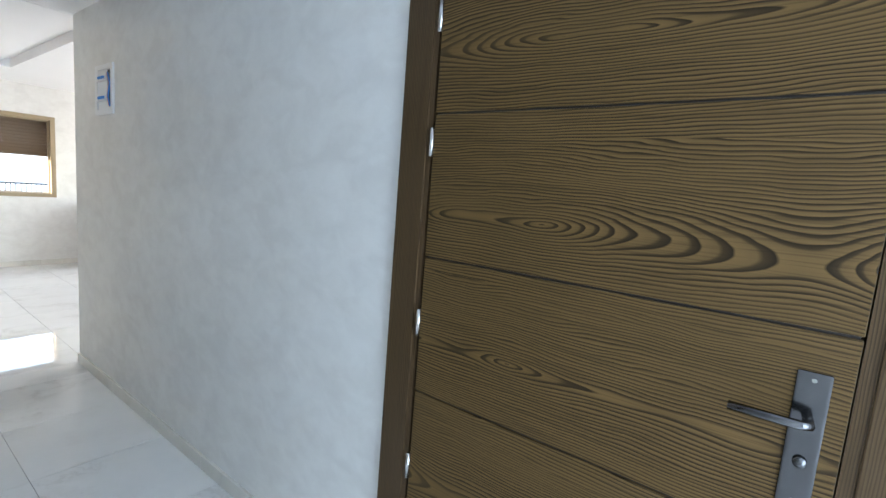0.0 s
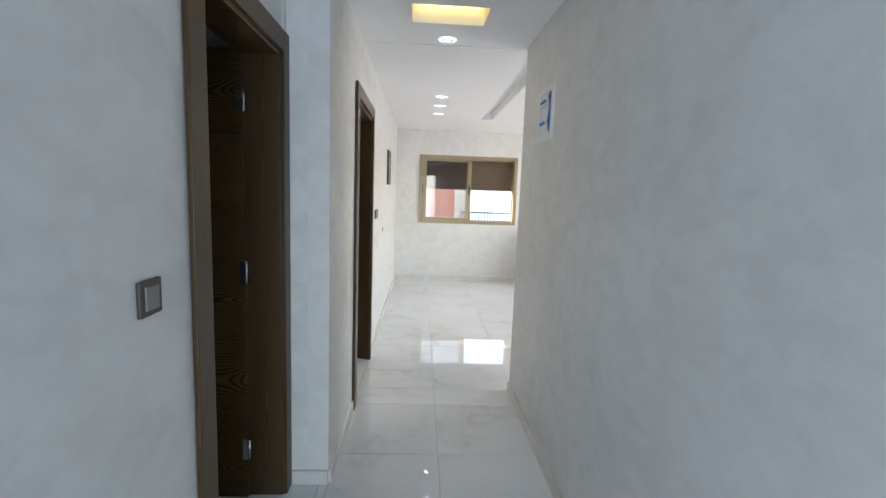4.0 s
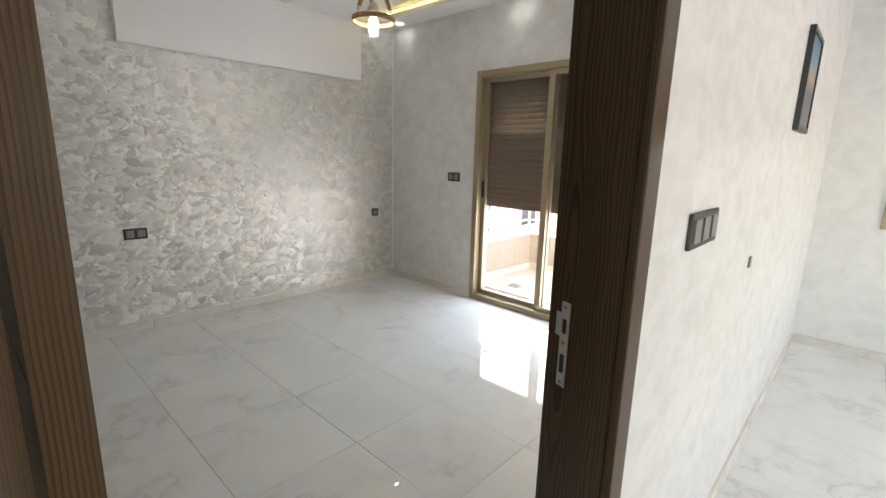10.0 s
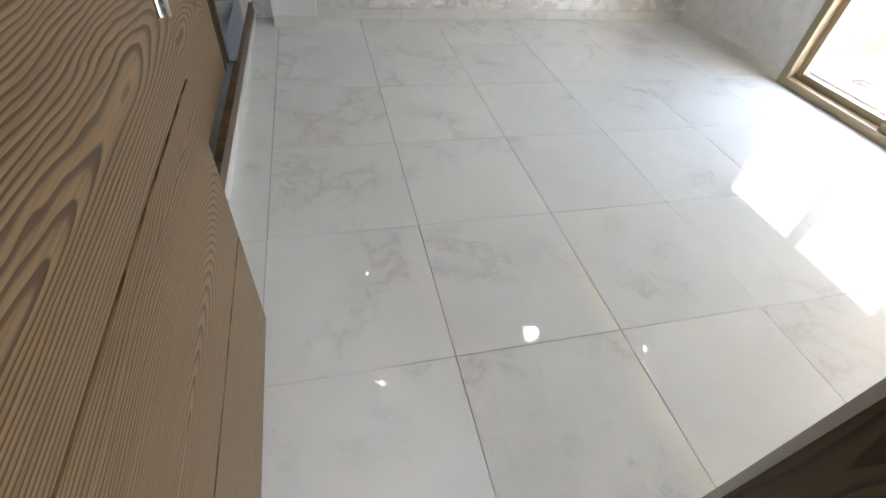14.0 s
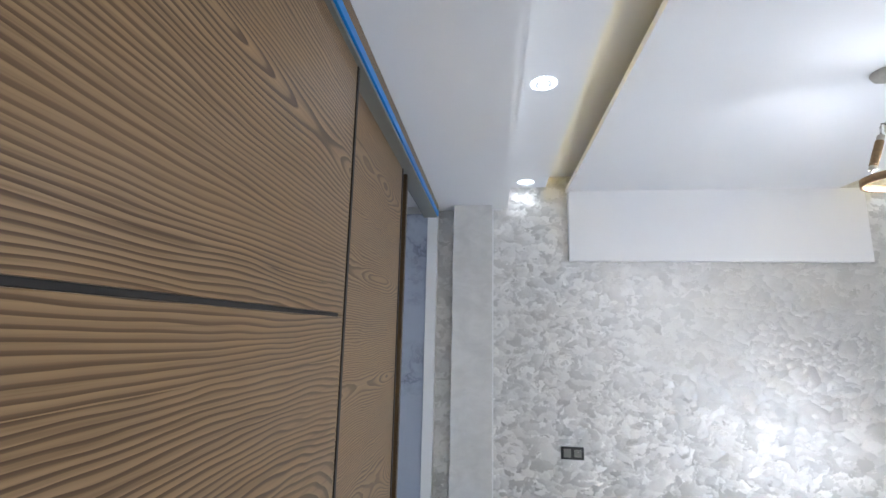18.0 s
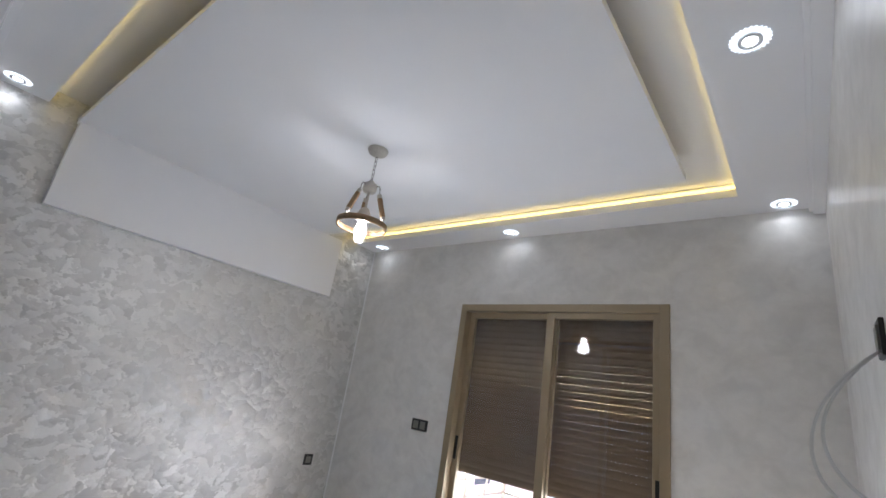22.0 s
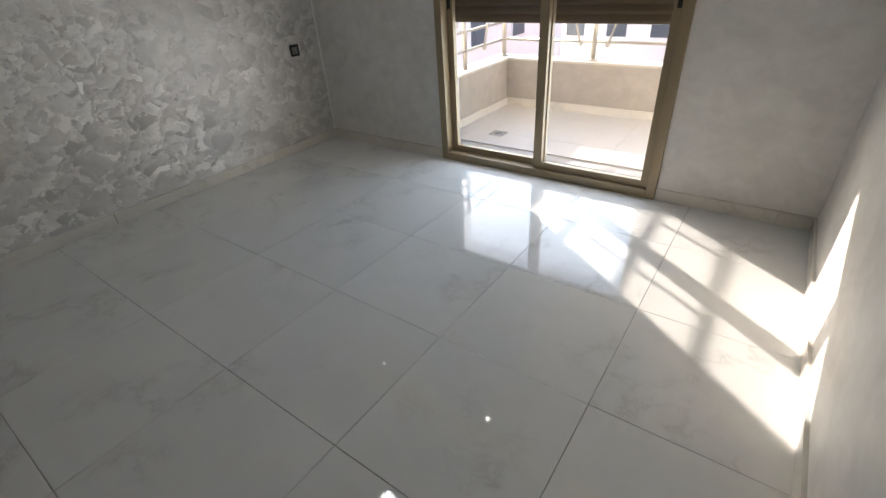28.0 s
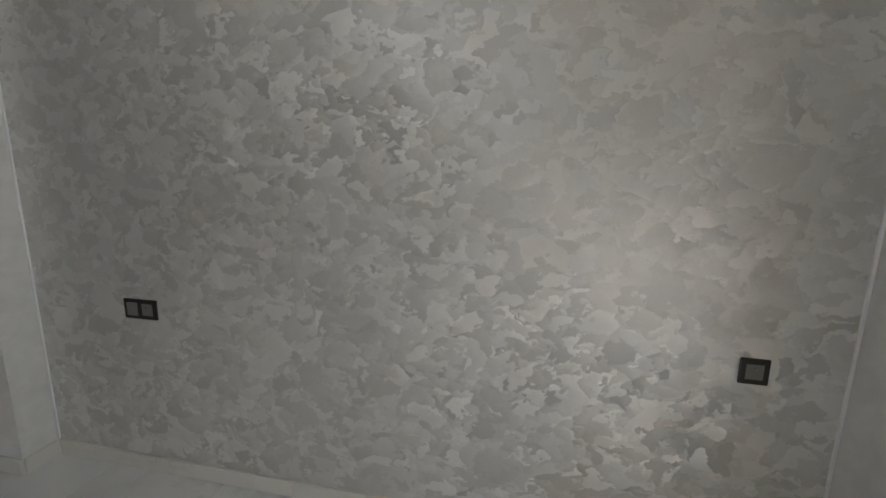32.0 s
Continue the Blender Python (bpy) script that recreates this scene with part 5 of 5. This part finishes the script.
# ---- skirtings ----
def skirting(name, p, q, inward, parent_label, h=0.072, t=0.014, piece=0.6):
    """Marble skirting pieces along p-q; inward is the room side."""
    base = tagged(new(name), parent_label, "baseboard", "", "structure")
    p, q, n = Vector((*p, 0)), Vector((*q, 0)), Vector((*inward, 0))
    d = (q - p).normalized()
    total = (q - p).length
    k = 0.0
    while k < total - 0.01:
        e = min(total, k + piece)
        a, b = p + d * (k + 0.001), p + d * (e - 0.001)
        c = b + n * t
        part("skirting_tile", box(min(a.x, c.x), max(a.x, c.x), min(a.y, c.y), max(a.y, c.y), 0.0, h, 0.002), M_SKIRT, base)
        k = e


skirting("baseboard_1", (0, YP), (0, DY0 - 0.107), (1, 0), "cream marble skirting along the hall wall")
skirting("baseboard_2", (0, YJ + 0.068), (0, YF), (1, 0), "cream marble skirting along the living wall")
skirting("baseboard_3", (0, YF), (2.46, YF), (0, -1), "cream marble skirting below the window")
skirting("baseboard_4", (XR, 0.637), (XR, YC), (-1, 0), "cream marble skirting along the hall wall")
skirting("baseboard_5", (XR + 0.02, YC), (XEND, YC), (0, 1), "cream marble skirting on the back wall")
skirting("baseboard_6", (XP, YBACK), (XP, D1A - 0.087), (1, 0), "cream marble skirting on the recessed wall")
skirting("baseboard_7", (XP + 0.02, YP), (0, YP), (0, -1), "cream marble skirting on the wall's corner")
skirting("baseboard_8", (XW, 3.854), (XW, YN), (1, 0), "cream marble skirting along the accent wall")
skirting("baseboard_9", (XW + 0.015, YN), (B[0], YN), (0, -1), "cream marble skirting beside the balcony door")
skirting("baseboard_10", (B[1], YN), (XE, YN), (0, -1), "cream marble skirting beside the balcony door")
skirting("baseboard_11", (XE, DYR), (XE, YN - 0.015), (-1, 0), "cream marble skirting along the partition")
skirting("baseboard_12", (-3.536, 3.551), (-3.536, 3.838), (1, 0), "cream marble skirting round the pilaster")
skirting("baseboard_13", (XW + 0.015, 3.838), (-3.536, 3.838), (0, 1), "cream marble skirting round the pilaster")
skirting("baseboard_14", (2.51, YF), (XEND, YF), (0, -1), "cream marble skirting below the worktop")


# ---- floor tiles ----
TILE_MESH = {}


def tile(x0, x1, y0, y1, z, material, parent, name="tile"):
    w, d = round(x1 - x0, 3), round(y1 - y0, 3)
    if w < 0.02 or d < 0.02:
        return
    key = (w, d, material.name)
    if key not in TILE_MESH:
        bm = box(-w / 2 + 0.001, w / 2 - 0.001, -d / 2 + 0.001, d / 2 - 0.001, -0.012, 0.0, 0.0009)
        me = bpy.data.meshes.new(name)
        bm.to_mesh(me)
        bm.free()
        me.materials.append(material)
        TILE_MESH[key] = me
    ob = new(name, TILE_MESH[key])
    ob.parent = parent
    ob.location = ((x0 + x1) / 2, (y0 + y1) / 2, z + random.uniform(-0.0004, 0.0))
    ob.rotation_euler = (0, 0, 0)


def tile_field(area, xs, ys, z, material, parent):
    x0, x1, y0, y1 = area
    gx = [x0] + [x for x in xs if x0 < x < x1] + [x1]
    gy = [y0] + [y for y in ys if y0 < y < y1] + [y1]
    for a, b in zip(gx, gx[1:]):
        for c, d in zip(gy, gy[1:]):
            tile(a, b, c, d, z, material, parent)


random.seed(3)
tiles = tagged(new("floor_tiles"), "polished white marble-look floor tiles with grey veins", "floor", "", "structure")
LX = [0.56 + 0.605 * i for i in range(-2, 8)]
LY = [2.88 + 0.602 * i for i in range(-9, 10)]
BX = [-0.76 - 0.604 * i for i in range(0, 6)][::-1]
BY = [4.152 + 0.571 * i for i in range(-3, 6)]
tile_field((XP - 0.15, 0.0, YBACK, YP), LX, LY, 0.0, M_TILE, tiles)
tile_field((0.0, XR, YBACK, YC), LX, LY, 0.0, M_TILE, tiles)
tile_field((XP - 0.15, XR + 0.18, YBACK - 3.2, YBACK), LX, LY, 0.0, M_TILE, tiles)
tile_field((0.0, XEND, YC, YF), LX, LY, 0.0, M_TILE, tiles)
tile_field((XE, 0.0, DY0, DY1 - 0.01), [], [], 0.0, M_TILE, tiles)
tile_field((XE, LW, DY1 - 0.01, DYR), [], [], 0.0, M_TILE, tiles)
tile_field((XW, XE, YS - 0.65, YN), BX, BY, 0.0, M_TILE, tiles)
tile_field((-2.0, XP - 0.15, 0.3, 2.6), LX, LY, 0.0, M_TILE, tiles)
btiles = tagged(new("balcony_tiles"), "pale cream balcony floor tiles", "floor", "", "structure")
tile_field((-2.73, XB, YN + 0.34, 8.37), [-2.6 + 0.6 * i for i in range(0, 6)], [7.55 + 0.6 * i for i in range(0, 2)], ZB, M_BALTILE, btiles)
skirting("baseboard_15", (-2.73, YN + 0.34), (-2.73, 8.37), (1, 0), "cream skirting along the parapet", 0.10)
skirting("baseboard_16", (-2.715, 8.37), (XB, 8.37), (0, -1), "cream skirting along the parapet", 0.10)
